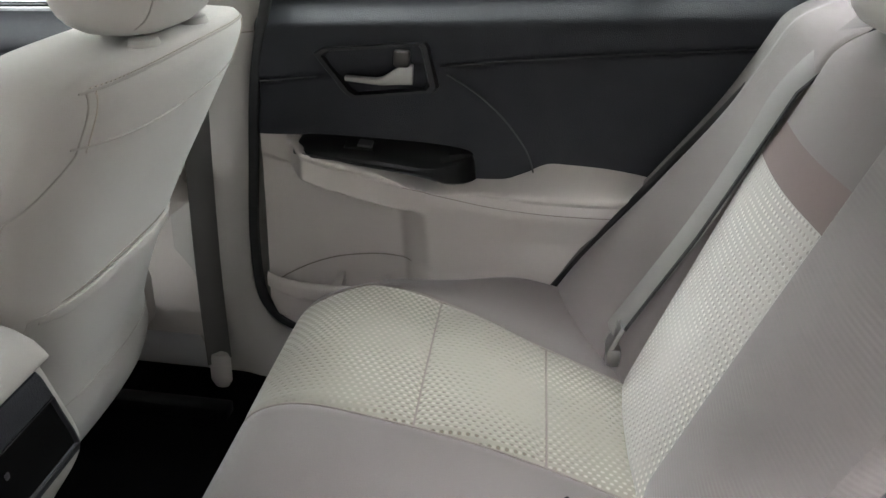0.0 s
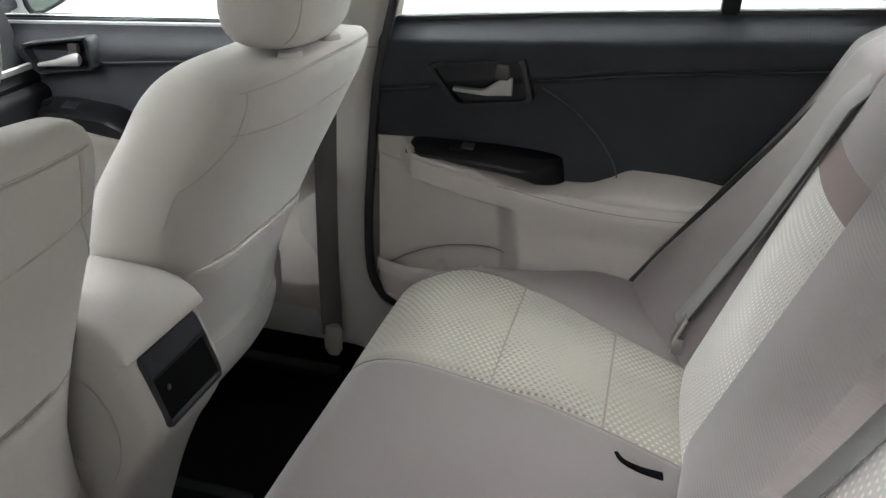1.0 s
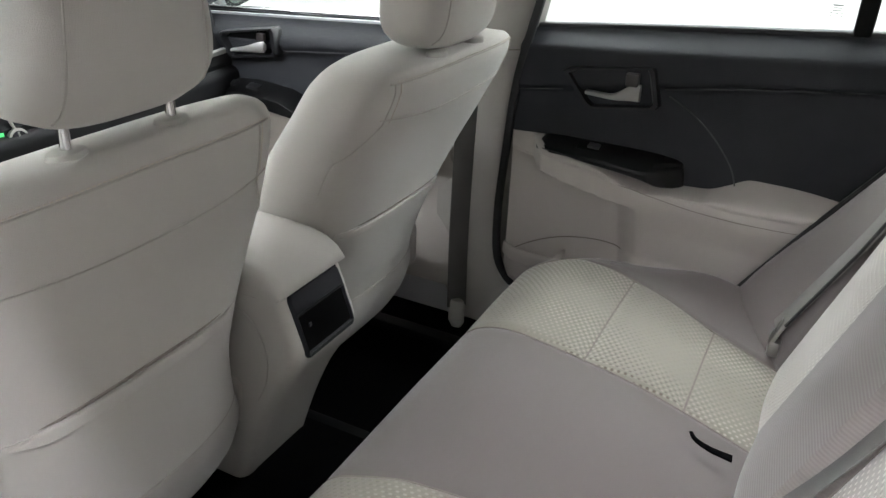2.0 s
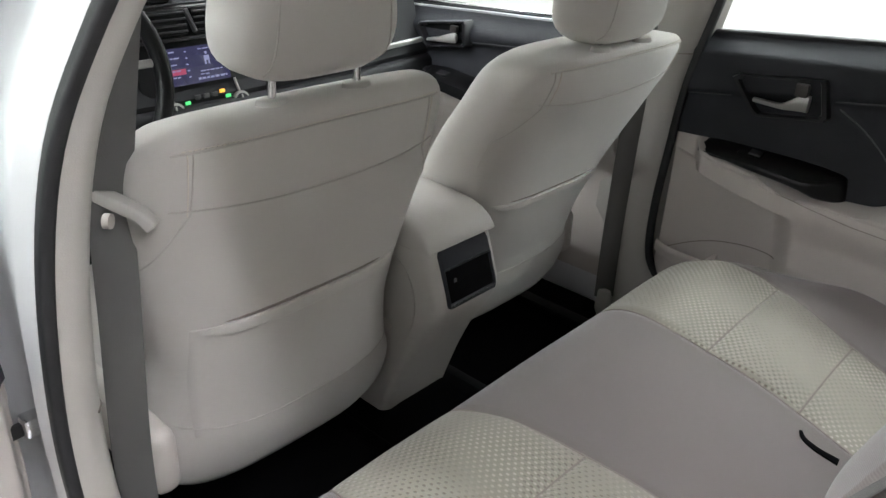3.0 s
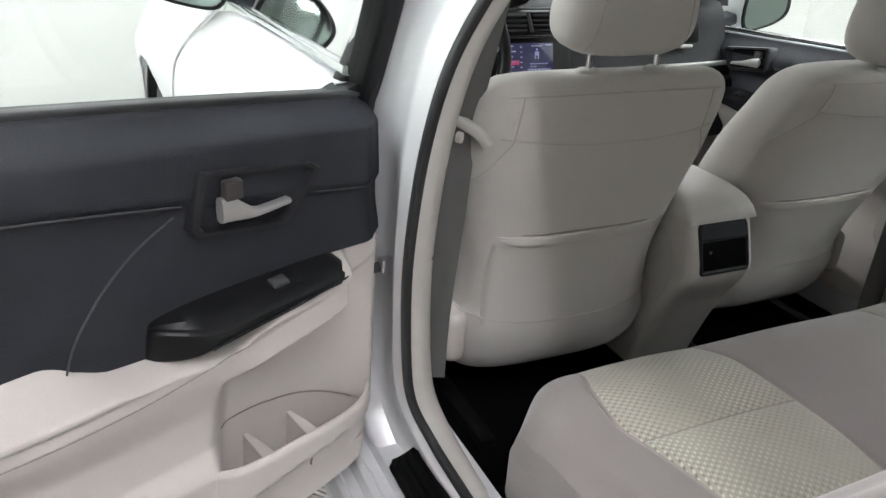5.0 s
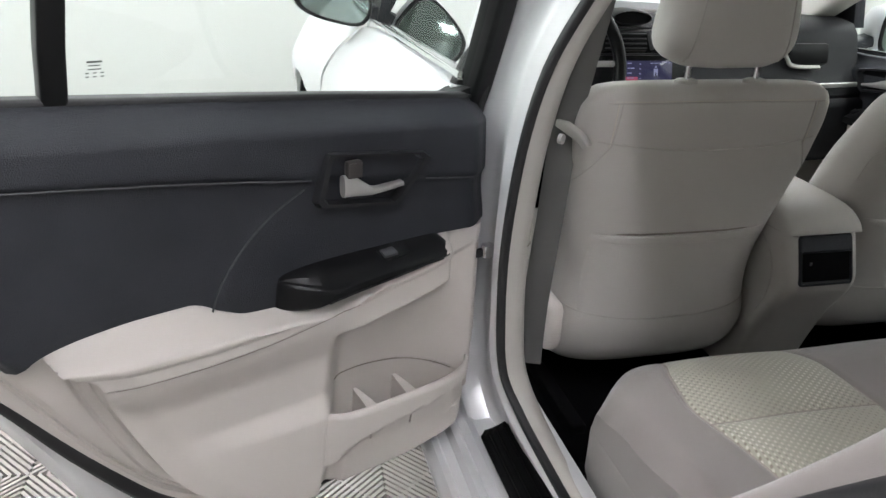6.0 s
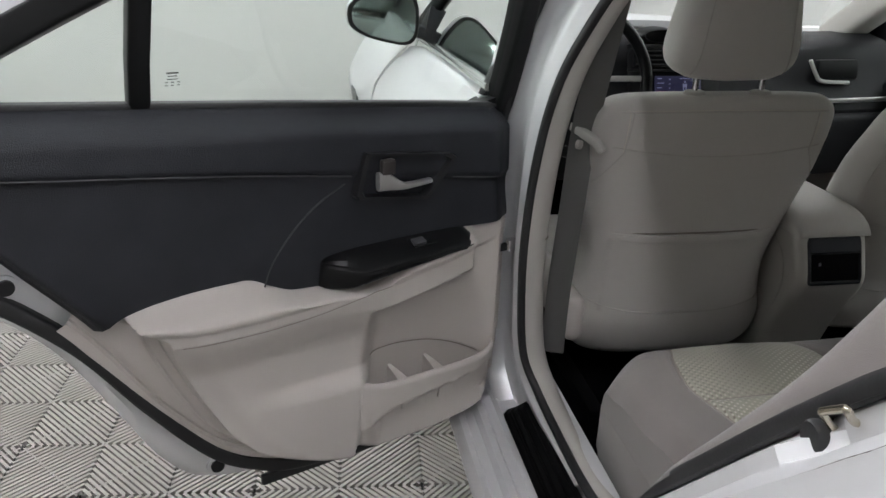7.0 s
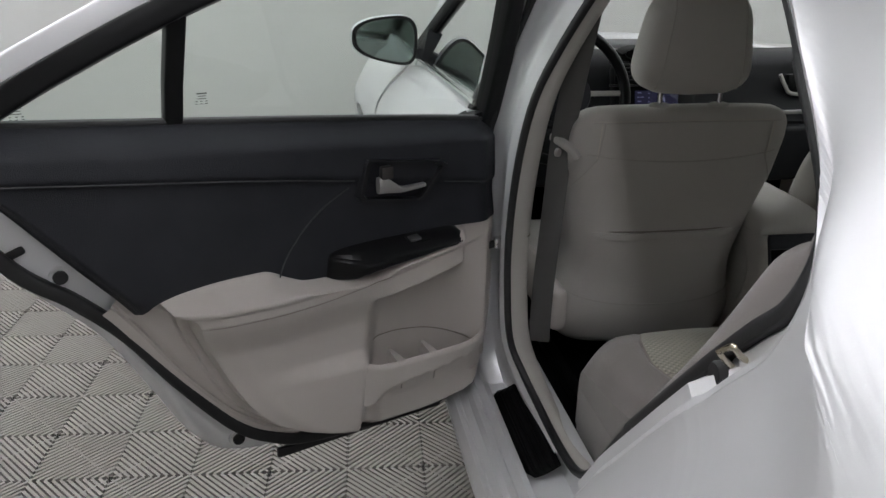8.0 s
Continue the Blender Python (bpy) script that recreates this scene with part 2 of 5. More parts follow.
M_RUBBER = material("black_rubber", (0.012, 0.012, 0.013), 0.5, vary=0.2, scale=20, grain=0.2, grain_scale=300)
M_CARPET = material("black_carpet", (0.003, 0.003, 0.0035), 0.95, vary=0.4, scale=40, grain=1.0, grain_scale=900, spec=0.03)
M_PAINT = material("silver_paint", (0.70, 0.70, 0.71), 0.46, metal=0.45, vary=0.012, scale=2, rv=0.012, coat=0.10)
M_CHROME = material("chrome", (0.75, 0.75, 0.76), 0.12, metal=1.0, vary=0.03)
M_ZINC = material("yellow_zinc", (0.56, 0.51, 0.41), 0.24, metal=1.0, vary=0.08, scale=60)
M_SATIN = material("satin_silver", (0.50, 0.49, 0.475), 0.38, metal=0.7, vary=0.04, scale=20)
M_STEEL = material("steel", (0.35, 0.34, 0.33), 0.35, metal=1.0, vary=0.15, scale=40)
M_BELT = material("grey_webbing", (0.12, 0.118, 0.112), 0.7, vary=0.1, scale=12, grain=0.6, grain_scale=700)
M_BELT_L = material("pale_webbing", (0.21, 0.20, 0.19), 0.7, vary=0.08, scale=12, grain=0.6, grain_scale=700)
M_GLASS = glass("tinted_glass", (0.80, 0.86, 0.82))
M_DARK_GLASS = glass("dark_tinted_glass", (0.62, 0.67, 0.65))
M_SCREEN_GLASS = glass("clear_glass", (0.93, 0.96, 0.94))
M_WALL = material("white_wall", (0.60, 0.605, 0.583), 0.8, vary=0.02, scale=1.2, grain=0.1, grain_scale=60)
M_CEIL = material("ceiling_white", (0.75, 0.75, 0.74), 0.9, vary=0.02, scale=1)
M_TILE = material("grey_tile_plastic", (0.262, 0.245, 0.224), 0.6, vary=0.10, scale=4, grain=0.2, grain_scale=300)
M_SLAB = material("dark_slab", (0.012, 0.011, 0.010), 0.8, vary=0.3, scale=6)
M_HEADLINER = material("headliner_cloth", (0.55, 0.53, 0.49), 0.9, vary=0.03, grain=0.4, grain_scale=700)
M_MIRROR = material("mirror_glass", (0.17, 0.205, 0.19), 0.02, metal=1.0, vary=0.01)
M_PRINT = material("dark_print", (0.05, 0.06, 0.05), 0.7)
M_TYRE = material("tyre_rubber", (0.015, 0.015, 0.016), 0.7, vary=0.2, scale=30)

# ---- the room ----
# X1 and Y0: unseen walls, set close so their bounce brightens the paint
X0, X1, Y0, Y1, HIGH = -3.1, 5.8, -4.6, 3.8, 3.3


def plate(name, size, at, mat, label, category):
    ob = new(name, finish(box(size, at)))
    ob.data.materials.append(mat)
    return tagged(ob, label, category, kind="structure")


floor = plate("floor", (X1 - X0, Y1 - Y0, 0.1), ((X0 + X1) / 2, (Y0 + Y1) / 2, -0.062), M_SLAB, "dark slab under grey ribbed plastic floor tiles", "floor")
plate("wall_front", (0.15, Y1 - Y0 + 0.3, HIGH), (X0 - 0.075, (Y0 + Y1) / 2, HIGH / 2), M_WALL, "plain white painted studio wall", "wall")
plate("wall_back", (0.15, Y1 - Y0 + 0.3, HIGH), (X1 + 0.075, (Y0 + Y1) / 2, HIGH / 2), M_WALL, "plain white painted studio wall", "wall")
plate("wall_right", (X1 - X0, 0.15, HIGH), ((X0 + X1) / 2, Y1 + 0.075, HIGH / 2), M_WALL, "plain white painted studio wall", "wall")
plate("wall_left", (X1 - X0, 0.15, HIGH), ((X0 + X1) / 2, Y0 - 0.075, HIGH / 2), M_WALL, "plain white painted studio wall", "wall")
plate("ceiling", (X1 - X0 + 0.3, Y1 - Y0 + 0.3, 0.1), ((X0 + X1) / 2, (Y0 + Y1) / 2, HIGH + 0.05), M_CEIL, "plain white ceiling", "ceiling")

# ceiling lights: long tubes in white trays, each with its own lamp
M_TUBE = glow("lit_diffuser", (0.98, 0.985, 1.04), 56)
# none in view; the last two are added to brighten quarter panel and right door
LIGHTS = [(-2.1, -1.2), (1.9, -1.2), (3.9, -1.2), (-2.1, -3.4), (-0.1, -3.4), (-0.5, -2.3), (0.1, -4.25)]
M_SOFT = glow("soft_lit_diffuser", (0.98, 0.985, 1.04), 27)
# added rows, spread across y for softer light through the right windows
LIGHTS += [(x, y) for x in (-2.1, -0.1, 1.9, 3.9) for y in (1.6, 2.2, 2.8, 3.4)]
for x, y in LIGHTS:
    lamp = thing("ceiling_light", "long white ceiling light with a lit diffuser", "ceiling light", pose(x, y, HIGH), group="ceiling lights")
    part("frame", box((1.7, 0.20, 0.05), (0, 0, -0.025), 0.006), M_CEIL, lamp)
    part("diffuser", box((1.64, 0.15, 0.02), (0, 0, -0.058), 0.004), M_TUBE if y < 0 else M_SOFT, lamp, "glowing white diffuser")

# ---- body shell: left side round the open rear door ----
body = thing("car_body", "silver sedan body shell with a beige and black cabin", "car", kind="structure")

# the door opening's rubber seal, from the roof down the pillar, along the sill and up the dog-leg
SEAL = [(0.335, -0.565, 1.335), (0.285, -0.60, 1.24), (0.235, -0.645, 1.13), (0.207, -0.68, 1.03), (0.183, -0.698, 0.90), (0.167, -0.705, 0.74), (0.163, -0.70, 0.60),
        (0.170, -0.690, 0.50), (0.205, -0.668, 0.44), (0.28, -0.656, 0.412), (0.42, -0.652, 0.404), (0.525, -0.652, 0.422), (0.605, -0.655, 0.482),
        (0.69, -0.655, 0.602), (0.785, -0.66, 0.712), (0.895, -0.66, 0.840), (0.975, -0.66, 0.928), (1.025, -0.652, 0.985), (1.036, -0.64, 1.043), (1.00, -0.62, 1.088), (0.94, -0.598, 1.130), (0.87, -0.578, 1.180), (0.805, -0.56, 1.230), (0.74, -0.545, 1.28)]
seal_line = spline(SEAL, 110)
part("door_seal", sweep(seal_line, rrect(0.0075, 0.007, 0.004), up=(0, 1, 0.001)), M_RUBBER, body, "black rubber door seal")


MID = Vector((0.60, -0.66, 0.85))


def outward(p, i, line=seal_line):
    a, b = line[max(0, i - 1)], line[min(len(line) - 1, i + 1)]
    t = (b - a).normalized()
    n = t.cross(Vector((0, 1, 0))).normalized()
    return n if n.dot(p - MID) > 0 else -n


OUT = [outward(p, i) for i, p in enumerate(seal_line)]
front_n, low_n = 46, 66


def ring(a, b, i0, i1):
    """Points off the seal line: a outward in its plane, b along y."""
    return [seal_line[i] + OUT[i] * (a(i / 110) if callable(a) else a) + Vector((0, b(i / 110) if callable(b) else b, 0)) for i in range(i0, i1 + 1)]


def skin(name, rows, mat, parent, label="", sharp=50):
    bm = bmesh.new()
    vs = [[bm.verts.new(p) for p in r] for r in rows]
    for a, b in zip(vs, vs[1:]):
        for i in range(len(a) - 1):
            bm.faces.new((a[i], a[i + 1], b[i + 1], b[i]))
    return part(name, bm, mat, parent, label, sharp)


# pillar and sill seen from outside
flare = curve((0, 0.05), (0.2, 0.06), (0.3, 0.075), (0.40, 0.085), (0.5, 0.05), (0.6, 0.04))
fade = curve((0, 1), (0.27, 1), (0.34, 0.75), (0.40, 0.45), (0.46, 0.25))
STEPS = [(0.004, 0.012), (0.006, -0.002), (0.011, -0.007), (0.031, -0.008), (0.035, -0.014), (0.058, -0.016), (0.064, -0.009), (0.082, -0.008), (0.087, -0.003), (0.135, -0.005), (0.142, -0.013), (0.175, -0.016), (0.182, -0.05), (0.20, -0.06)]
skin("b_pillar", [ring((lambda t, a=a: a * fade(t)), (lambda t, a=a, b=b: b * (0.35 + 0.65 * fade(t)) + 0.018 * bump(0.235, 0.07, t) * sstep(0.015, 0.06, a)), 0, 48) for a, b in STEPS], M_PAINT, body, "silver painted centre pillar", 75)
part("pillar_strip", sweep([p for p in ring(0.165, -0.022, 0, 22)], rrect(0.013, 0.005, 0.003), up=(0, 1, 0.001)), M_RUBBER, body, "black rubber strip on the pillar")
# the sill, one long bar with steps
sill_sec = [(-0.60, 0.40), (-0.625, 0.405), (-0.64, 0.395), (-0.65, 0.362), (-0.717, 0.352), (-0.724, 0.340), (-0.742, 0.338), (-0.750, 0.350), (-0.762, 0.349), (-0.770, 0.334), (-0.787, 0.332), (-0.794, 0.342), (-0.804, 0.340), (-0.814, 0.325), (-0.815, 0.305), (-0.80, 0.280), (-0.76, 0.262), (-0.70, 0.25), (-0.60, 0.25)]
part("sill", loft([[(x, y, z) for y, z in sill_sec] for x in lin(-1.0, 0.64, 30)]), M_PAINT, body, "silver painted door sill")
part("sill", mirrored(loft([[(x, min(y, -0.66), z) for y, z in sill_sec] for x in lin(-1.0, 0.74, 30)])), M_PAINT, body)
# ribbed black scuff plate on the sill
scuff = []
for k in range(41):
    x = 0.150 + 0.312 * k / 40
    a = sstep(0.150, 0.170, x) * (1 - sstep(0.445, 0.462, x))
    prof = []
    for j in range(19):
        y = -0.658 - 0.064 * (0.8 + 0.2 * a) * j / 18
        prof.append((x, y, 0.366 + 0.024 * (1 - j / 18) ** 1.6 + (0.003 * (1 if (j // 2) % 2 else 0) if 2 < j < 16 else 0) * a))
    scuff.append(prof)
bm = bmesh.new()
vs = [[bm.verts.new(p) for p in r] for r in scuff]
for a, b in zip(vs, vs[1:]):
    for i in range(18):
        bm.faces.new((a[i], a[i + 1], b[i + 1], b[i]))
bmesh.ops.solidify(bm, geom=bm.faces[:], thickness=-0.008)
part("scuff_plate", bm, M_GLOSSB, body, "ribbed black plastic scuff plate", 30)

# rear quarter: jamb face round the dog-leg, then the outer skin
q0, q1 = 58, 110
jamb = curve((0.5, 0.03), (0.60, 0.042), (0.68, 0.040), (0.73, 0.036), (0.80, 0.030), (0.86, 0.020), (1, 0.018))
drop = curve((0.5, -0.05), (0.64, -0.052), (0.68, -0.042), (0.78, -0.040), (0.86, -0.022), (1, -0.018))
plate_y = curve((0.5, -0.035), (0.664, -0.036), (0.680, 0.002), (1, 0.002))
skin("door_jamb", [ring(0.0, 0.015, q0, q1), ring(0.010, 0.003, q0, q1), ring(lambda t: jamb(t) * 0.5, plate_y, q0, q1), ring(lambda t: jamb(t) * 0.9, plate_y, q0, q1), ring(jamb, lambda t: drop(t) * 0.8, q0, q1), ring(lambda t: jamb(t) + 0.010, drop, q0, q1)], M_PAINT, body, "silver painted door jamb", 30)


def quarter(u, v):
    i = q0 + u * (q1 - q0)
    k = min(109, int(i))
    t = k / 110
    p = seal_line[k].lerp(seal_line[k + 1], i - k) + OUT[k] * (jamb(t) + 0.010) + Vector((0, drop(t), 0))
    if v == 0:
        return p
    far = Vector((p.x + 0.2 + 1.25 * (1 - 0.35 * u) - 0.25 * sstep(0.7, 1, u), 0, 0.36 + 0.62 * u ** 0.8 + 0.33 * sstep(0.65, 1, u)))
    x = p.x + (far.x - p.x) * v
    z = p.z + (far.z - p.z) * (1 - (1 - v) ** 2)
    y_far = curve((0.2, -0.80), (0.45, -0.835), (0.62, -0.835), (0.8, -0.815), (0.93, -0.795), (1.0, -0.770), (1.05, -0.738), (1.12, -0.680), (1.20, -0.628), (1.30, -0.580), (1.4, -0.5))(z) - 0.005 * bump(1.036 + 0.06 * (x - 1.17), 0.007, z)
    k2 = sstep(0, 0.16 + 0.20 * sstep(0.72, 0.95, u), v)
    return Vector((x, p.y + (y_far - p.y) * k2, z))


part("quarter_panel", grid(quarter, lin(0, 1, 160), [0, 0.004, 0.012, 0.025, 0.045, 0.07, 0.1, 0.13, 0.16, 0.19, 0.22, 0.25, 0.29, 0.33, 0.38, 0.43, 0.49, 0.55, 0.62, 0.7, 0.78, 0.85, 0.92, 1.0]), M_PAINT, body, "silver painted rear quarter panel", 60)

skin("seal_flap", [ring(-0.015, 0.002, 64, 102), ring(-0.010, -0.007, 64, 102), ring(-0.002, -0.009, 64, 102), ring(0.005, -0.007, 64, 102), ring(0.007, 0.006, 64, 102)], M_RUBBER, body, "wide black rubber seal flap")

part("flap_seam", tube(spline([(1.268, -0.742, 1.005), (1.256, -0.752, 0.982), (1.252, -0.762, 0.955), (1.249, -0.772, 0.925), (1.249, -0.786, 0.88), (1.256, -0.80, 0.845)], 30), 0.0020, 6), M_RUBBER, body, "dark seam of the filler flap")

# striker and rubber stop on the jamb
part("striker", tube(spline([(0.955, -0.645, 0.880), (0.957, -0.662, 0.885), (0.967, -0.684, 0.908), (0.971, -0.686, 0.913), (0.990, -0.686, 0.928), (0.992, -0.684, 0.927), (0.978, -0.662, 0.905), (0.976, -0.645, 0.900)], 30), 0.0036, 10), M_ZINC, body, "bright steel door striker loop")
part("rubber_stop", sweep([(0.949, -0.640, 0.871), (0.949, -0.672, 0.871), (0.949, -0.676, 0.871), (0.949, -0.6765, 0.871)], circle(0.0155, 22), scale=lambda t: 1 - 0.35 * sstep(0.4, 1, t)), M_RUBBER, body, "black rubber door stop")
part("check_strap", sweep([(0.048, -0.770, 0.664), (0.058, -0.735, 0.680), (0.072, -0.700, 0.693)], rrect(0.004, 0.008, 0.002), up=(0, 0, 1)), M_RUBBER, body, "black door check strap")
part("check_bracket", box((0.022, 0.022, 0.024), (0.074, -0.702, 0.695), 0.004), M_CHROME, body, "steel check bracket")

# beige trim behind the seal, left side
skin("pillar_trim", [ring(-0.002, 0.0, 0, 58), ring(-0.004, 0.022, 0, 58), ring(0.006, 0.040, 0, 58), ring(0.018, 0.049, 0, 58), ring(0.042, 0.052, 0, 58), ring(0.068, 0.046, 0, 58), ring(0.08, 0.015, 0, 58)], M_VINYL_B, body, "beige plastic pillar and sill trim")
i_seam = 24
part("trim_joint", tube([seal_line[i_seam] + OUT[i_seam] * a + Vector((0, b + 0.001, 0)) for a, b in ((0.006, 0.0405), (0.018, 0.0495), (0.042, 0.0525), (0.068, 0.0465))], 0.0012, 5), M_SEAM, body)

# ---- right side of the shell, seen from inside ----
RS = [(0.30, 0.585, 1.33), (0.21, 0.64, 1.15), (0.16, 0.675, 1.0), (0.13, 0.695, 0.86), (0.122, 0.70, 0.70), (0.112, 0.70, 0.55), (0.120, 0.695, 0.45), (0.15, 0.68, 0.385), (0.22, 0.66, 0.355), (0.40, 0.65, 0.35)]
rs = spline(RS, 60)


def rring(dx, dy, n=60):
    out = []
    for i in range(n + 1):
        a, b = rs[max(0, i - 1)], rs[min(60, i + 1)]
        t = (b - a).normalized()
        o = t.cross(Vector((0, 1, 0))).normalized()
        if o.dot(rs[i] - Vector((0.7, 0.66, 0.85))) < 0:
            o = -o
        out.append(rs[i] + o * dx + Vector((0, dy, 0)))
    return out


part("door_seal", sweep(spline([(0.294, 0.563, 1.33), (0.208, 0.618, 1.15), (0.158, 0.648, 1.0), (0.127, 0.648, 0.86), (0.116, 0.640, 0.70), (0.110, 0.636, 0.58), (0.115, 0.634, 0.475), (0.136, 0.632, 0.428), (0.165, 0.630, 0.406), (0.21, 0.628, 0.396), (0.29, 0.626, 0.392)], 80), rrect(0.008, 0.008, 0.004), up=(0, 1, 0.001)), M_RUBBER, body)
skin("pillar_trim", [rring(0.0, 0.03), rring(0.005, 0.0), rring(0.012, -0.022), rring(0.03, -0.036), rring(0.06, -0.042), rring(0.11, -0.045), rring(0.17, -0.03), rring(0.19, 0.05)], M_VINYL_B, body, "beige plastic centre pillar and sill trim")
part("trim_joint", tube([(0.145, 0.652, 0.925), (0.10, 0.628, 0.922), (0.04, 0.626, 0.92)], 0.0012, 5), M_SEAM, body)
# outer skin beyond the right doors
part("sail_panel", box((1.0, 0.06, 0.55), (1.52, 0.76, 0.78), 0.02), M_PAINT, body)

# roof, headliner, rear shelf
roof = lambda u, v: (-0.35 + 1.75 * u, -0.585 + 1.17 * v, 1.40 + 0.05 * math.sin(math.pi * v) - 0.10 * (2 * u - 1) ** 2 - 0.03 * u)
part("roof", slab(lambda u, v: Vector(roof(u, v)) + Vector((0, 0, 0.03)), lin(0, 1, 24), lin(0, 1, 24), (0, 0, -0.012)), M_PAINT, body, "silver painted roof")
part("headliner", slab(roof, lin(0, 1, 24), lin(0, 1, 24), (0, 0, 0.012)), M_HEADLINER, body, "beige cloth headliner")
for s in (-1, 1):
    rail = spline([(-1.02, s * 0.70, 0.98), (-0.70, s * 0.655, 1.17), (-0.35, s * 0.60, 1.335), (0.1, s * 0.575, 1.39), (0.6, s * 0.575, 1.385), (0.98, s * 0.585, 1.31), (1.30, s * 0.60, 1.16), (1.62, s * 0.62, 0.99)], 60)
    part("roof_rail", sweep(rail, rrect(0.028, 0.035, 0.014), up=(0, 0, 1)), M_PAINT, body, "silver painted roof rail and windscreen pillar")
    inner = [p + Vector((0.01, -s * 0.035, -0.012)) for p in rail]
    part("rail_trim", sweep(inner, rrect(0.022, 0.034, 0.014), up=(0, 0, 1)), M_HEADLINER, body, "beige pillar trim")
    front = spline([(-1.0, s * 0.668, 0.955), (-0.76, s * 0.635, 1.09), (-0.52, s * 0.602, 1.215), (-0.32, s * 0.575, 1.305)], 24)
    part("a_pillar_trim", sweep(front, rrect(0.040, 0.050, 0.022), up=(0, 0, 1)), M_HEADLINER, body, "beige windscreen pillar trim")
# windscreen and rear screen
screen = slab(lambda u, v: (-1.03 + 0.70 * v + 0.10 * (1 - (2 * u - 1) ** 2) * -0.6, (-0.66 + 1.32 * u) * (1 - 0.13 * v), 0.985 + 0.375 * v), lin(0, 1, 16), lin(0, 1, 10), (-0.003, 0, 0.004))
ob = part("windscreen", screen, M_SCREEN_GLASS, body, "clear curved windscreen")
ob = part("rear_screen", slab(lambda u, v: (1.72 - 0.55 * v, (-0.6 + 1.2 * u) * (1 - 0.1 * v), 1.0 + 0.29 * v), lin(0, 1, 16), lin(0, 1, 8), (0.004, 0, 0.003)), M_DARK_GLASS, body, "dark tinted rear screen")
part("rear_shelf", box((0.62, 1.20, 0.03), (1.31, 0, 0.985), 0.01), M_CLOTH, body, "taupe rear shelf")
part("boot_lid", box((0.75, 1.3, 0.05), (2.05, 0, 0.96), 0.02), M_PAINT, body)
# cabin floor
part("carpet", box((1.35, 1.28, 0.03), (-0.15, 0, 0.265), 0.005), M_CARPET, body, "black carpet")
part("firewall", box((0.05, 1.3, 0.7), (-1.0, 0, 0.6)), M_CARPET, body)
part("underbody", box((3.4, 1.45, 0.04), (0.4, 0, 0.20)), M_RUBBER, body)
part("tunnel", loft([[(x, y, z) for y, z in ((-0.16, 0.25), (-0.12, 0.30), (-0.06, 0.33), (0.06, 0.33), (0.12, 0.30), (0.16, 0.25))] for x in lin(-0.9, 0.33, 8)]), M_CARPET, body)
part("seat_riser", box((0.04, 1.22, 0.16), (0.30, 0, 0.30), 0.01), M_CARPET, body)

# ---- doors ----
Z_TOP = curve((-0.05, 0.972), (0.02, 0.980), (0.30, 1.006), (0.60, 1.030), (0.90, 1.053), (1.0, 1.06))
Z_BOT = curve((-0.035, 0.50), (-0.018, 0.425), (0.02, 0.385), (0.08, 0.360), (0.19, 0.349), (0.30, 0.350), (0.44, 0.384), (0.52, 0.431), (0.613, 0.537), (0.716, 0.700), (0.80, 0.805), (0.863, 0.885), (0.94, 0.985), (0.985, 1.05))
Z_MID = curve((-0.04, 0.757), (0.06, 0.762), (0.10, 0.764), (0.20, 0.745), (0.30, 0.706), (0.36, 0.710), (0.42, 0.714), (0.455, 0.728), (0.498, 0.745), (0.56, 0.744), (0.626, 0.738), (0.68, 0.726), (0.72, 0.700))
SEAM_Z = lambda s: 0.845 + 0.147 * s
LINE_S = curve((0.70, 0.475), (0.752, 0.459), (0.798, 0.426), (0.846, 0.372), (0.883, 0.306))


def upper_n(s, z):
    zt, zs = Z_TOP(s), SEAM_Z(s)
    n = 0.016 + 0.042 * sstep(zt + 0.004, zt - 0.045, z) + 0.006 * sstep(zt - 0.02, zs, z)
    n -= 0.013 * sstep(zs, zs - 0.008, z)
    n += 0.010 * sstep(zs - 0.02, Z_MID(s), z)
    n -= 0.004 * bump(zs, 0.003, z)
    if z < zs - 0.004 and 0.30 < s < 0.48:
        n += 0.005 * sstep(LINE_S(z) + 0.006, LINE_S(z) - 0.006, s)
    elif s <= 0.30:
        n += 0.005 * sstep(zs - 0.002, zs - 0.010, z)
    n -= 0.035 * sstep(0.02, -0.045, s) + 0.03 * sstep(0.03, 0.0, z - Z_BOT(s)) * sstep(0.6, 0.75, s)
    return n


LIP = curve((0.0, 0.757), (0.08, 0.752), (0.14, 0.738), (0.24, 0.724), (0.32, 0.712), (0.42, 0.708), (0.50, 0.705), (0.58, 0.707), (0.63, 0.713), (0.70, 0.728))
CREASE = curve((0.0, 0.748), (0.10, 0.735), (0.14, 0.727), (0.24, 0.707), (0.33, 0.692), (0.42, 0.680), (0.50, 0.676), (0.60, 0.678), (0.63, 0.680), (0.70, 0.70))
UNDER = curve((0.0, 0.733), (0.06, 0.714), (0.13, 0.692), (0.19, 0.678), (0.25, 0.664), (0.31, 0.655))
TAIL = curve((0.36, 0.40), (0.40, 0.455), (0.424, 0.486), (0.478, 0.537), (0.542, 0.573), (0.618, 0.606), (0.659, 0.621), (0.690, 0.629), (0.712, 0.655), (0.735, 0.695), (0.76, 0.72))
ARC = curve((0.02, 0.476), (0.05, 0.495), (0.09, 0.514), (0.16, 0.536), (0.22, 0.543), (0.27, 0.538), (0.292, 0.518), (0.30, 0.49))
SWOOSH = curve((0.0, 0.478), (0.05, 0.476), (0.12, 0.471), (0.20, 0.462), (0.26, 0.448), (0.30, 0.420), (0.322, 0.394), (0.34, 0.34))

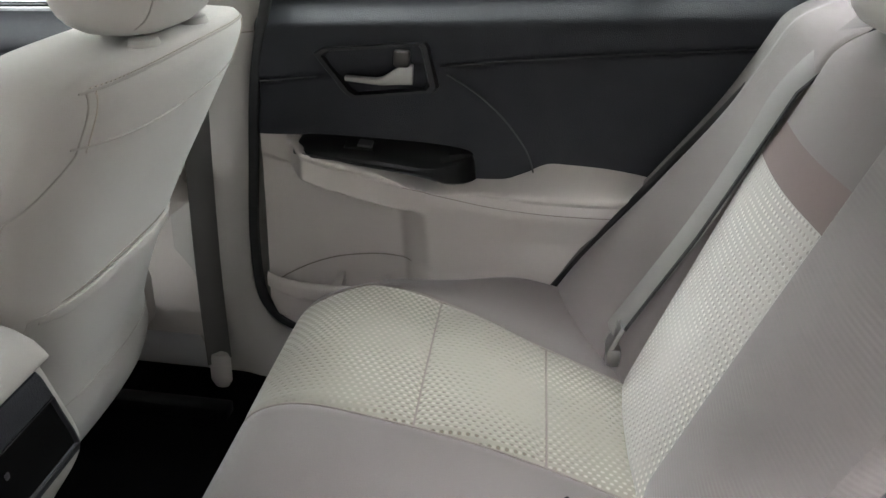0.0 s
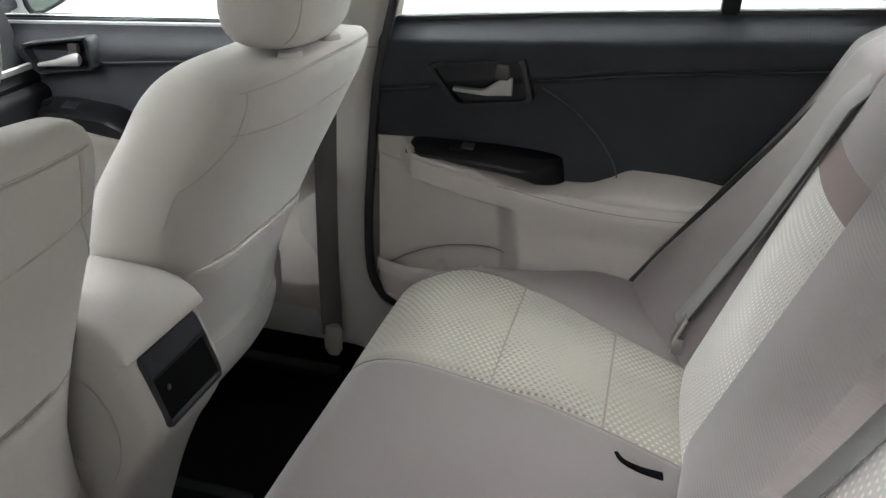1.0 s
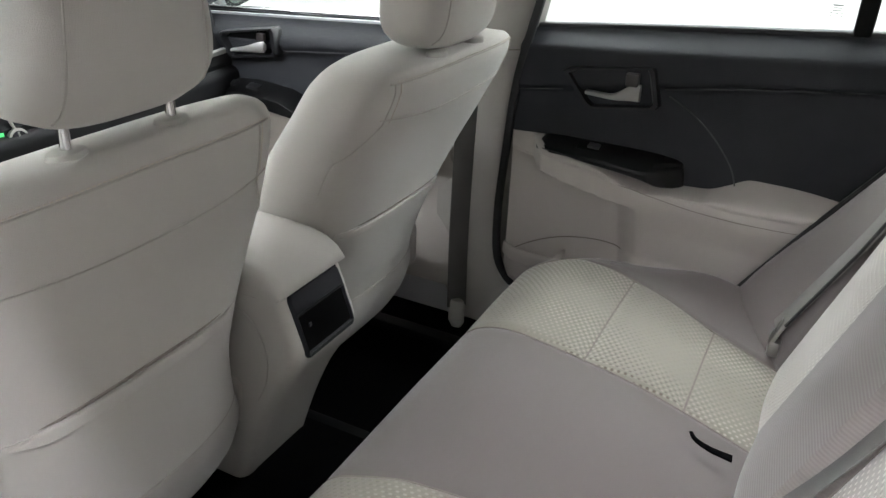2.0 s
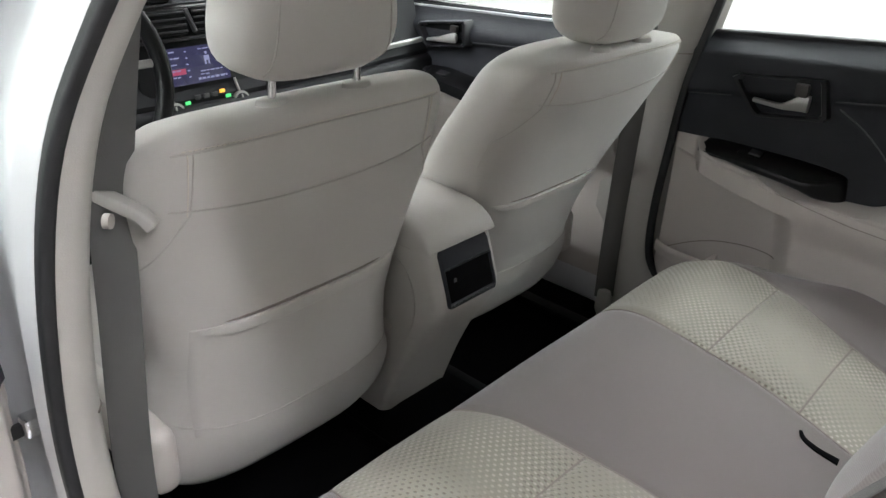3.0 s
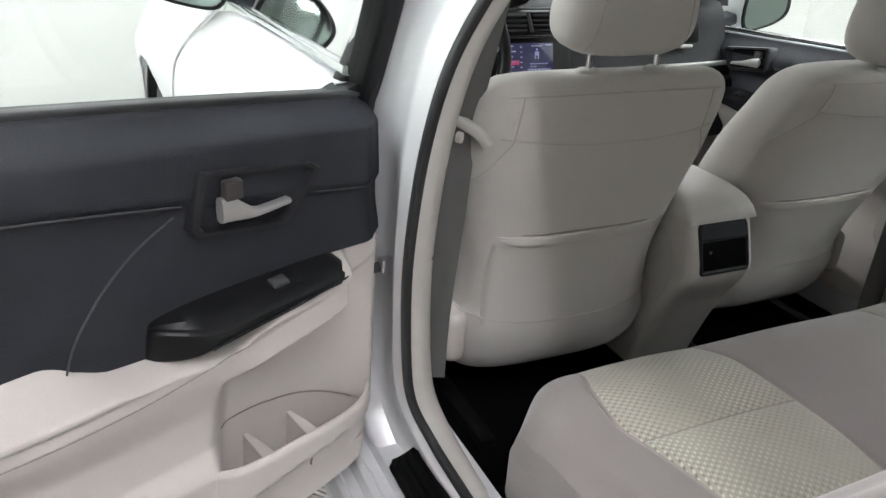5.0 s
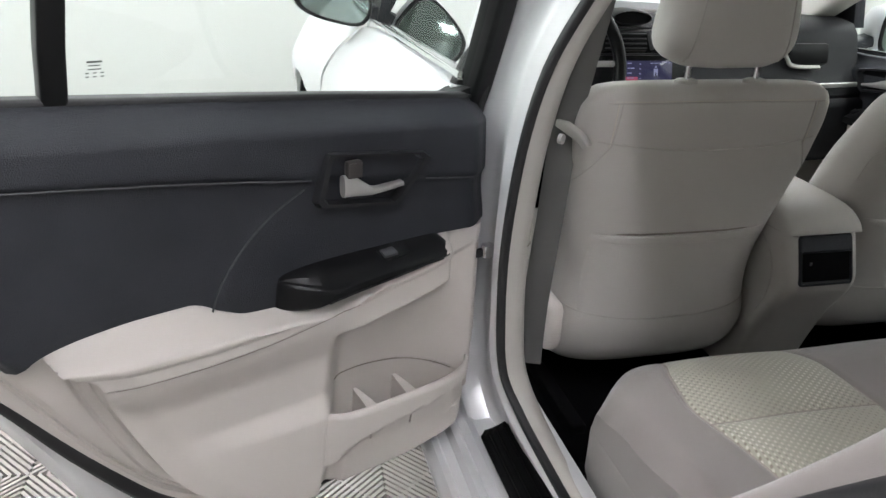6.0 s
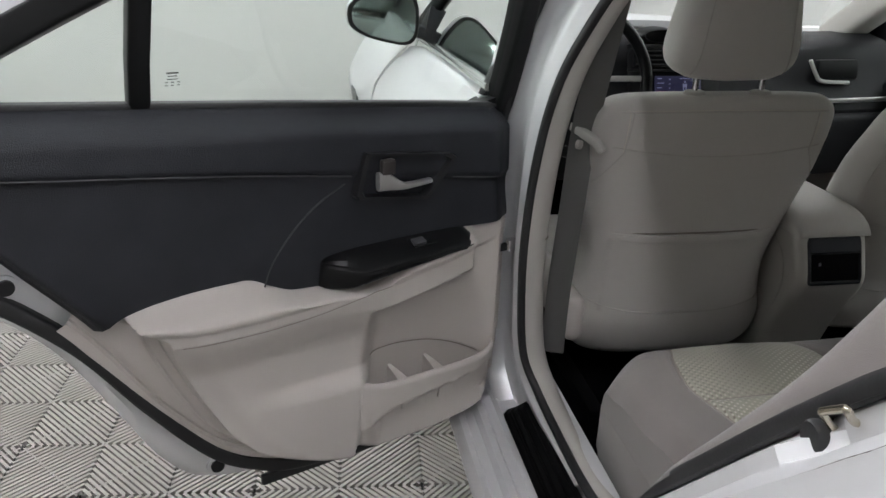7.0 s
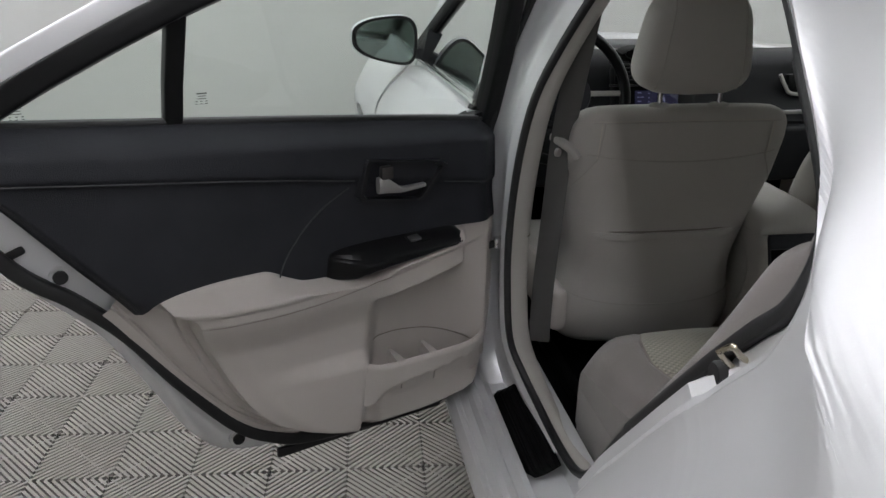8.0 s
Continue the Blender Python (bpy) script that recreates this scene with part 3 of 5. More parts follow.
CORNER = curve((0.0, 0.50), (0.014, 0.470), (0.030, 0.440), (0.050, 0.424), (0.087, 0.408), (0.16, 0.395), (0.30, 0.36))


def lower_n(s, z):
    """Depth of the lower trim: armrest, lip, recess with its pocket, tail edge."""
    zm, zl, zc = Z_MID(s), LIP(s), CREASE(s)
    arm = sstep(0.055, 0.10, s)
    n = 0.060 + arm * 0.060 * sstep(zm + 0.002, min(zl, zm - 0.010), z)
    n -= arm * 0.006 * sstep(zl - 0.001, zl - 0.012, z) ** 2
    n -= 0.0045 * sstep(zc + 0.0015, zc - 0.0015, z) * sstep(0.17, 0.24, s)
    body = 0.028 * sstep(zc - 0.002, 0.600, z)
    body -= 0.020 * sstep(0.550, 0.512, z) * (1 - sstep(0.34, 0.56, s))
    body -= 0.010 * sstep(0.56, 0.44, z) * sstep(0.34, 0.56, s)
    front = 1 - sstep(0.248, 0.308, s + 0.12 * (z - 0.58))
    over = sstep(UNDER(s), UNDER(s) - 0.012, z)
    back = 0.058 - 0.022 * sstep(-0.005, 0.12, s) - (0.004 if z < ARC(s) else 0.0)
    low = sstep(0.436, 0.430, z)
    n -= body * (1 - front) + front * max(0.0, n - back) * over
    n += (0.102 - n) * low * front * sstep(-0.02, 0.05, s)
    n -= 0.013 * sstep(SWOOSH(s) + 0.002, SWOOSH(s) - 0.004, z) * (1 - sstep(0.318, 0.342, s)) * (low + (1 - low) * (1 - front))
    n -= 0.030 * sstep(0.022, 0.0, z - Z_BOT(s))
    n -= 0.030 * sstep(0.0, -0.035, s)
    past = s - TAIL(z)
    n -= max(0.0, n - 0.040) * sstep(-0.0005, 0.0085, past)
    n -= 0.006 * sstep(-0.050, 0.0, past) + 0.004 * bump(0.026, 0.003, past)
    return n


SHELL_LOW = curve((-0.06, 0.42), (-0.05, 0.36), (-0.02, 0.315), (0.05, 0.303), (0.30, 0.300), (0.48, 0.308), (0.572, 0.332), (0.632, 0.392), (0.691, 0.505), (0.765, 0.640), (0.877, 0.765), (0.97, 0.88), (1.02, 0.98))


def rear_door(name, m, flip, label, s_start=-0.035, sink=0.0):
    """A rear door: s runs from the hinge, n into the cabin, z up."""
    d = thing(name, label, "car door", m)

    def f(b):
        for v in b.verts:
            v.co.z -= sink * sstep(0.90, 0.99, v.co.z)
        return mirrored(b) if flip else b
    back = (0, -0.03, 0)
    us = lin(s_start, 0.975, 110)
    vs = lin(0, 1, 44)
    part("upper_trim", f(slab(lambda s, v: (s, upper_n(s, max(Z_MID(s) if s < 0.72 else Z_BOT(s), Z_BOT(s)) + (Z_TOP(s) - max(Z_MID(s) if s < 0.72 else Z_BOT(s), Z_BOT(s))) * v), max(Z_MID(s) if s < 0.72 else Z_BOT(s), Z_BOT(s)) + (Z_TOP(s) - max(Z_MID(s) if s < 0.72 else Z_BOT(s), Z_BOT(s))) * v), us, vs, back)), M_BLACK, d, "black grained plastic upper trim", 60)
    us2 = lin(s_start, 0.718, 240)

    def lower_at(s, v):
        """A point of the lower trim, drawn onto the tail edge where it lies near."""
        zb = max(Z_BOT(s), CORNER(s)) if flip else Z_BOT(s)
        z = zb + (Z_MID(s) - zb) * v
        if s < 0.70:
            for e in (0.0, 0.008):
                off = s - TAIL(z) - e
                if abs(off) < 0.0016:
                    s -= off
                    break
        return (s, lower_n(s, z), z)
    vs2 = lin(0, 1, 170)
    part("lower_trim", f(slab(lower_at, us2, vs2, back)), M_VINYL, d, "beige plastic lower trim with an armrest", 60)
    # accent lines on the upper trim, their edge highlight painted as a paler colour
    part("trim_line", f(tube([(s, upper_n(s, SEAM_Z(s)) + 0.002, SEAM_Z(s) - 0.002) for s in lin(0.31, 0.93, 30)], 0.0014, 6)), M_LINE, d)
    part("trim_line", f(tube([(s, upper_n(s, SEAM_Z(s)) + 0.001, SEAM_Z(s) - 0.002) for s in lin(max(s_start, -0.02) + 0.004, 0.112, 10)], 0.0012, 6)), M_LINE, d)
    part("trim_line", f(tube([(LINE_S(z), upper_n(LINE_S(z) - 0.004, z) + 0.0005, z) for z in lin(0.728, 0.876, 16)], 0.0014, 6)), M_LINE, d)
    # black switch pad on the armrest
    za = curve((0.074, 0.752), (0.082, 0.762), (0.10, 0.768), (0.14, 0.769), (0.24, 0.768), (0.31, 0.766), (0.35, 0.762), (0.366, 0.757), (0.371, 0.748), (0.376, 0.715))
    zb = curve((0.074, 0.744), (0.10, 0.746), (0.20, 0.736), (0.30, 0.723), (0.33, 0.711), (0.376, 0.704))
    nf = curve((0.074, 0.070), (0.078, 0.092), (0.088, 0.108), (0.11, 0.119), (0.20, 0.1235), (0.29, 0.122), (0.312, 0.117), (0.332, 0.107), (0.352, 0.093), (0.366, 0.080), (0.376, 0.066))
    rings = []
    for s in lin(0.074, 0.376, 72):
        a, b, m = za(s), zb(s), nf(s)
        c = max(b + 0.004, a - (0.25 + 0.12 * sstep(0.2, 0.33, s)) * (m - 0.055))
        mid = 0.055 + 0.6 * (m - 0.055)
        rings.append([(s, 0.03, a), (s, 0.054, a + 0.0005), (s, mid, a + 0.55 * (c - a) + 0.001), (s, m - 0.012, c + 0.0015), (s, m - 0.006, c), (s, m - 0.002, c - 0.003), (s, m, c - 0.008), (s, m - 0.001, b + 0.004), (s, m - 0.006, b), (s, 0.03, b)])
    pad = part("switch_pad", f(loft(rings)), M_GLOSSB, d, "smooth black armrest switch pad", 26)
    part("pad_edge", f(tube([(s, nf(s) + 0.0006, zb(s) + 0.0035) for s in lin(0.10, 0.315, 40)], 0.0012, 6)), M_BEZEL, pad, "stitched pad edge")
    part("window_switch", f(box((0.048, 0.026, 0.006), (0.188, 0.0885, 0.7612), 0.002, turn=pose(0, 0, 0, -20, 3, 0))), M_PIANO, pad, "black switch frame")
    part("switch_key", f(box((0.024, 0.018, 0.007), (0.197, 0.089, 0.7635), 0.002, turn=pose(0, 0, 0, -14, 3, 0))), M_KEY, pad, "grey window switch key")
    # door pull: bezel, bowl, lever and lock
    corner = [(0.288, 0.922), (0.283, 0.928), (0.125, 0.906), (0.112, 0.897), (0.160, 0.838), (0.172, 0.831), (0.298, 0.849), (0.304, 0.857)]
    shrink = lambda p, k: (0.214 + (p[0] - 0.214) * k, 0.879 + (p[1] - 0.879) * k)
    bm = loft([[(*p[:1], n, p[1]) for p in [shrink(c, k) for c in corner]] for n, k in ((0.05, 1.05), (0.066, 1.03), (0.071, 1.0), (0.071, 0.90), (0.066, 0.87), (0.052, 0.84))], cap=False)
    handle = part("door_pull", f(bm), M_BEZEL, d, "black inner handle bezel")
    bm = loft([[(p[0], n, p[1]) for p in [shrink(c, k) for c in corner]] for n, k in ((0.0545, 0.86), (0.0505, 0.5))], cap=True)
    part("bowl", f(bm), M_PIANO, handle)
    lever = []
    for k in range(21):
        t = k / 20
        s = 0.268 - 0.108 * t
        top = 0.866 + 0.026 * (1 - sstep(0.06, 0.55, t)) + 0.001 * (1 - t)
        bot = 0.860 - 0.005 * sstep(0.0, 0.5, t) + 0.003 * t
        nn = 0.082 - 0.010 * t * t
        c, h = (top + bot) / 2, (top - bot) / 2
        lever.append([(s, nn - 0.008 + 0.008 * math.copysign(abs(math.cos(a)) ** 0.6, math.cos(a)), c + h * math.copysign(abs(math.sin(a)) ** 0.7, math.sin(a))) for a in [2 * math.pi * i / 12 for i in range(12)]])
    part("lever", f(loft(lever)), M_SATIN, handle, "satin silver pull lever")
    part("lock_knob", f(box((0.025, 0.014, 0.027), (0.251, 0.076, 0.901), 0.004)), M_KNOB, handle, "smoked metal lock knob")
    part("knob_frame", f(tube([(0.262, 0.0830, 0.890), (0.240, 0.0830, 0.890), (0.240, 0.0830, 0.912), (0.262, 0.0830, 0.912)], 0.0006, 6, closed=True)), M_KNOB, handle, "dull knob frame")
    # door pocket: a wall in front of the recess, two gussets and the moulded line behind
    rim = lambda s: 0.510 - 0.004 * sstep(0.20, 0.04, s) + 0.010 * sstep(0.27, 0.32, s)
    rim_n = curve((0.0, 0.060), (0.012, 0.074), (0.030, 0.088), (0.06, 0.101), (0.09, 0.107), (0.14, 0.111), (0.22, 0.112), (0.29, 0.105), (0.33, 0.094))
    rings = []
    for s in lin(max(0.002, s_start + 0.002), 0.330, 64):
        t, m, lo = rim(s), rim_n(s), 0.424
        th = 0.011 * (1 - 0.4 * sstep(0.26, 0.33, s))
        foot = 0.104 if s < 0.30 else 0.100
        face = []
        for z in lin(lo, t - 0.006, 16):
            k = sstep(lo, lo + 0.05, z)
            face.append((s, min(m, foot) + (m - min(m, foot)) * k + 0.0012 - 0.013 * sstep(SWOOSH(s) + 0.002, SWOOSH(s) - 0.004, z), z))
        rings.append([(s, min(m, foot) - 0.022, lo)] + face + [(s, m - 0.003, t - 0.0015), (s, m - 0.5 * th, t), (s, m - th + 0.002, t - 0.0015), (s, m - th, t - 0.006), (s, m - th - 0.004, t - 0.03)])
    part("pocket_rim", f(loft(rings)), M_VINYL, d, "rounded beige pocket wall", 60)
    for s in (0.143, 0.222):
        part("fin", f(loft([[(s - 0.006, 0.030, 0.44), (s + 0.006, 0.030, 0.44), (s + 0.004, 0.030, 0.499), (s - 0.002, 0.030, 0.499)], [(s - 0.016, 0.064, 0.44), (s + 0.008, 0.064, 0.44), (s + 0.006, 0.064, 0.493), (s - 0.010, 0.064, 0.493)], [(s - 0.026, 0.100, 0.44), (s + 0.010, 0.100, 0.44), (s + 0.006, 0.100, 0.482), (s - 0.018, 0.100, 0.482)]])), M_VINYL, d, "beige pocket gusset")
    part("pocket_line", f(tube([(s, lower_n(s, ARC(s) + 0.002) + 0.0004, ARC(s)) for s in lin(0.034, 0.268, 30)], 0.0011, 6)), M_SEAM, d, "moulded pocket line")
    part("armrest_line", f(tube([(s, lower_n(s, CREASE(s)) + 0.0004, CREASE(s)) for s in lin(0.26, 0.612, 40)], 0.0009, 6)), M_SEAM, d, "fine joint under the armrest")
    # painted shell behind the trim
    SU = lin(-0.036, 1.015, 70)

    def shell(s, v):
        z0, z1 = SHELL_LOW(s), Z_TOP(s) - 0.012
        return (s, 0, z0 + (z1 - z0) * v)

    def inner(s, v):
        p = shell(s, v)
        return (p[0], -0.012 - 0.028 * sstep(0.045, 0.0, p[2] - SHELL_LOW(s)) - 0.02 * sstep(0.92, 1.0, s), p[2])

    def outer(s, v):
        p = shell(s, v)
        return (p[0], -0.085 - 0.055 * math.sin(math.pi * min(1, max(0, (p[2] - 0.25) / 0.95))) + 0.012 * bump(0.62, 0.12, p[2]), p[2])
    bm = grid(inner, SU, lin(0, 1, 24))
    grid(outer, SU, lin(0, 1, 24), bm)
    low = [inner(s, 0) for s in SU], [outer(s, 0) for s in SU]
    grid(lambda i, j: low[j][i], range(len(SU)), (0, 1), bm)
    end = [inner(SU[0], v) for v in lin(0, 1, 24)], [outer(SU[0], v) for v in lin(0, 1, 24)]
    grid(lambda i, j: end[j][i], range(25), (0, 1), bm)
    top = [inner(s, 1) for s in SU], [outer(s, 1) for s in SU]
    grid(lambda i, j: top[j][i], range(len(SU)), (0, 1), bm)
    bmesh.ops.remove_doubles(bm, verts=bm.verts, dist=0.0005)
    edge = [(s, Z_BOT(s)) for s in lin(0.40, 0.735, 40)]
    flange = [[(s, 0.012, z + 0.012) for s, z in edge], [(s + 0.010, 0.014, z - 0.004) for s, z in edge], [(s + 0.013, 0.009, z - 0.008) for s, z in edge], [(s + 0.016, 0.013, z - 0.012) for s, z in edge], [(s + 0.030, 0.010, z - 0.022) for s, z in edge], [(s + 0.033, -0.010, z - 0.026) for s, z in edge]]
    part("trim_flange", f(grid(lambda i, j: flange[j][i], range(41), range(6))), M_VINYL, d, "beige trim flange")
    for v in bm.verts:
        v.co.z -= 0.024 * sstep(0.90, 0.985, v.co.z)
    shell_ob = part("door_shell", f(bm), M_PAINT, d, "silver painted door shell", 50)
    line = spline([(0.955, -0.012, 0.905), (0.875, -0.010, 0.795), (0.804, -0.008, 0.733), (0.729, -0.006, 0.650), (0.649, -0.004, 0.530), (0.556, -0.002, 0.410), (0.482, 0.0, 0.357), (0.40, 0.004, 0.332), (0.20, 0.006, 0.322), (0.05, 0.004, 0.33)], 60)
    part("door_seal", f(sweep(line, rrect(0.013, 0.016, 0.007), up=(0, 1, 0.01))), M_RUBBER, d, "black rubber door seal")
    part("drip_strip", f(box((0.40, 0.012, 0.022), (0.27, -0.008, 0.302), 0.004)), M_RUBBER, d, "black rubber drip strip")
    for s, z in ((0.817, 0.778), (0.548, 0.366)):
        part("plug", f(sweep([(s, -0.022, z), (s, -0.004, z)], circle(0.012, 14), up=(0, 0, 1))), M_RUBBER, shell_ob, "black rubber plug")
        part("plug_seat", f(sweep([(s, -0.02, z), (s, -0.0085, z)], circle(0.018, 16), up=(0, 0, 1))), M_PAINT, shell_ob)
    # window: frame, divider and two panes, leaning in with height
    lean = lambda s, z, k=0.0: (s, -0.012 + k + (z - 1.0) * 0.36, z)
    FR = spline([lean(-0.040, 0.90), lean(-0.041, 1.02), lean(-0.034, 1.16), lean(-0.014, 1.28), lean(0.05, 1.34), lean(0.20, 1.348), lean(0.40, 1.305), lean(0.60, 1.225), lean(0.76, 1.145), lean(0.88, 1.075), lean(0.955, 1.01)], 60)
    frame_ob = part("window_frame", f(sweep(FR, rrect(0.020, 0.024, 0.008), up=(0, 1, 0.3))), M_GLOSSB, d, "black window frame")
    OUTR = [p + Vector((0.012, -0.022, 0.026)) if i > 22 else p + Vector((-0.022, -0.02, 0.006)) for i, p in enumerate(FR)][9:]
    part("frame_skin", f(sweep(OUTR, rrect(0.022, 0.02, 0.007), up=(0, 1, 0.3))), M_PAINT, frame_ob, "silver painted frame edge")
    part("divider", f(sweep([lean(0.612, 0.98), lean(0.612, 1.10), lean(0.606, 1.225)], rrect(0.015, 0.016, 0.005), up=(0, 1, 0.3))), M_GLOSSB, d, "black window divider post")
    part("corner_cap", f(loft([[(-0.052, n, 0.905), (0.03, n, 0.905), (0.03, n, 0.972), (0.0, n, 0.985), (-0.03, n, 0.992), (-0.050, n, 0.985)] for n in (-0.045, -0.012, -0.004)])), M_GLOSSB, d, "black frame corner cap")
    part("outer_wiper", f(slab(lambda s, v: (s, 0.002 - 0.042 * v, Z_TOP(s) + 0.003 - 0.002 * v), lin(-0.02, 0.94, 30), lin(0, 1, 4), (0, 0, -0.006))), M_RUBBER, d, "black outer wiper strip", 60)
    part("belt_strip", f(sweep([(s, 0.004, Z_TOP(s) + 0.002) for s in lin(0.0, 0.95, 30)], rrect(0.012, 0.006, 0.004), up=(0, 0, 1))), M_RUBBER, d, "black window wiper strip")
    top_z = curve((-0.035, 1.16), (-0.02, 1.22), (0.0, 1.29), (0.05, 1.335), (0.20, 1.343), (0.40, 1.30), (0.60, 1.222), (0.76, 1.143), (0.88, 1.073), (0.95, 1.02))
    for s0, s1, nm in ((-0.034, 0.605, 30), (0.618, 0.945, 20)):
        g = part("pane", f(slab(lambda s, v: lean(s, 0.95 + (max(0.96, top_z(s)) - 0.95) * v), lin(s0, s1, nm), lin(0, 1, 6), (0, -0.004, 0))), M_GLASS, d, "tinted door glass", 60)
    # small print on the glass: bars only
    for cx in (0.565, 0.84):
        for j in range(5):
            w = (0.017, 0.013, 0.015, 0.018, 0.018)[j]
            for k in range(3 if j > 2 else 1):
                ww = w if j < 3 else 0.0042
                off = 0 if j < 3 else (k - 1) * 0.0085
                part("print_bar", f(box((ww, 0.0006, 0.0012 if j else 0.0022), lean(cx + off, 1.079 - 0.0046 * j, 0.0035))), M_PRINT, d)
    # latch edge: a dark slot and a pale guide at the tail end
    part("latch", f(box((0.03, 0.008, 0.014), (0.875, -0.008, 0.832), 0.005, turn=pose(0, 0, 0, 0, 20, 0))), M_RUBBER, d, "black latch slot")
    return d


rear_door("rear_door", pose(0.05, -0.76, 0, 0, 0, -67), False, "open silver rear car door with black and beige trim", sink=0.0145)
rear_door("rear_door", pose(0.115, 0.705, 0), True, "closed rear car door with black and beige trim", 0.014, 0.017)

# ---- front doors, seen from inside and through the glass ----
SKIN_N = curve((0.3, -0.12), (0.45, -0.155), (0.62, -0.150), (0.72, -0.162), (0.80, -0.155), (0.88, -0.12), (0.96, -0.055), (1.0, -0.04))


def front_door(m, flip, label, sink=0.0):
    d = thing("front_door", label, "car door", m)

    def f(b):
        for v in b.verts:
            v.co.z -= sink * sstep(0.87, 0.955, v.co.z)
        return mirrored(b) if flip else b
    zt = (lambda s: 0.897 + 0.058 * (s + 0.76)) if flip else (lambda s: 0.955 + 0.03 * (s + 1.0))

    def trim(s, z):
        return 0.02 + 0.045 * sstep(zt(s), zt(s) - 0.05, z) - 0.015 * sstep(0.850, 0.842, z - 0.1 * (s + 0.45)) + 0.012 * sstep(0.83, 0.76, z)
    part("upper_trim", f(slab(lambda s, v: (s, trim(s, 0.72 + (zt(s) - 0.72) * v), 0.72 + (zt(s) - 0.72) * v), lin(-1.02, -0.02, 40), lin(0, 1, 24), (0, -0.03, 0))), M_BLACK, d, "black grained plastic upper trim", 60)
    part("lower_trim", f(slab(lambda s, v: (s, 0.05 + 0.05 * sstep(0.62, 0.70, 0.34 + 0.38 * v) - 0.02 * bump(0.55, 0.06, 0.34 + 0.38 * v), 0.34 + 0.38 * v), lin(-1.02, -0.02, 30), lin(0, 1, 24), (0, -0.03, 0))), M_VINYL, d, "beige plastic lower trim", 60)
    part("trim_line", f(tube([(s, trim(s, 0.851 + 0.1 * (s + 0.45)) + 0.001, 0.848 + 0.1 * (s + 0.45)) for s in lin(-0.48, -0.04, 16)], 0.0013, 6)), M_LINE, d)
    rings = [[(s, 0.03, a), (s, 0.075, a), (s, 0.125, a - 0.02), (s, 0.128, b), (s, 0.03, b)] for s, a, b in ((-0.71, 0.745, 0.737), (-0.69, 0.757, 0.732), (-0.56, 0.766, 0.724), (-0.46, 0.758, 0.712), (-0.42, 0.744, 0.708), (-0.405, 0.728, 0.712))]
    pad = part("switch_pad", f(loft(rings)), M_GLOSSB, d, "smooth black armrest switch pad", 30)
    for s in (-0.62, -0.55):
        part("window_switch", f(box((0.035, 0.022, 0.008), (s, 0.095, 0.757), 0.003, turn=pose(0, 0, 0, -20, 3, 0))), M_BEZEL, pad)
    corner = [(-0.498, 0.890), (-0.503, 0.896), (-0.652, 0.872), (-0.664, 0.862), (-0.638, 0.820), (-0.628, 0.813), (-0.500, 0.832), (-0.493, 0.839)]
    shrink = lambda p, k: (-0.575 + (p[0] + 0.575) * k, 0.854 + (p[1] - 0.854) * k)
    handle = part("door_pull", f(loft([[(p[0], n, p[1]) for p in [shrink(c, k) for c in corner]] for n, k in ((0.05, 1.05), (0.077, 1.03), (0.081, 1.0), (0.081, 0.90), (0.076, 0.86), (0.060, 0.82))], cap=False)), M_BEZEL, d, "black inner handle bezel")
    part("bowl", f(loft([[(p[0], n, p[1]) for p in [shrink(c, k) for c in corner]] for n, k in ((0.064, 0.85), (0.060, 0.5))])), M_PIANO, handle)
    part("lever", f(loft([[(s, 0.086 - 0.008 * t + 0.006 * math.cos(a), z + h * math.sin(a)) for a in [2 * math.pi * i / 10 for i in range(10)]] for s, t, z, h in ((-0.518, 0, 0.852, 0.010), (-0.523, 0, 0.852, 0.014), (-0.545, 0.2, 0.848, 0.012), (-0.58, 0.5, 0.840, 0.007), (-0.625, 1, 0.832, 0.004))])), M_SATIN, handle, "satin silver pull lever")
    part("lock_knob", f(box((0.022, 0.012, 0.018), (-0.532, 0.080, 0.873), 0.003)), M_KNOB, handle, "smoked metal lock knob")
    # outer skin
    def outer(s, v):
        z = 0.30 + (zt(s) - 0.31) * v
        s += 0.10 * sstep(0.78, 0.98, z) * sstep(-0.6, -0.92, s)
        return (s, SKIN_N(z) - 0.012 * sstep(-0.7, -1.05, s), z)
    part("door_skin", f(slab(outer, lin(-0.925, 0.0, 30), lin(0, 1, 24), (0, 0.04, 0))), M_PAINT, d, "silver painted outer door skin", 60)
    lean = lambda s, z: (s, -0.012 + (z - 1.0) * 0.36, z)
    FR = spline([lean(-0.95, 0.985), lean(-0.72, 1.12), lean(-0.48, 1.245), lean(-0.20, 1.335), lean(0.02, 1.355), lean(0.05, 1.30), lean(0.01, 1.14), lean(-0.025, 0.95)], 50)
    part("window_frame", f(sweep(FR, rrect(0.018, 0.02, 0.007), up=(0, 1, 0.3))), M_GLOSSB, d, "black window frame")
    top_z = curve((-0.95, 0.985), (-0.72, 1.12), (-0.48, 1.245), (-0.20, 1.335), (0.02, 1.355))
    g = part("pane", f(slab(lambda s, v: lean(s, 0.87 + (max(0.95, top_z(s)) - 0.87) * v), lin(-0.94, 0.0, 30), lin(0, 1, 6), (0, -0.004, 0))), M_GLASS, d, "tinted door glass", 60)
    part("belt_trim", f(sweep([(s, -0.03, zt(s) + 0.006) for s in lin(-0.97, 0.0, 20)], rrect(0.010, 0.007, 0.004), up=(0, 0, 1))), M_CHROME, d, "bright window strip")
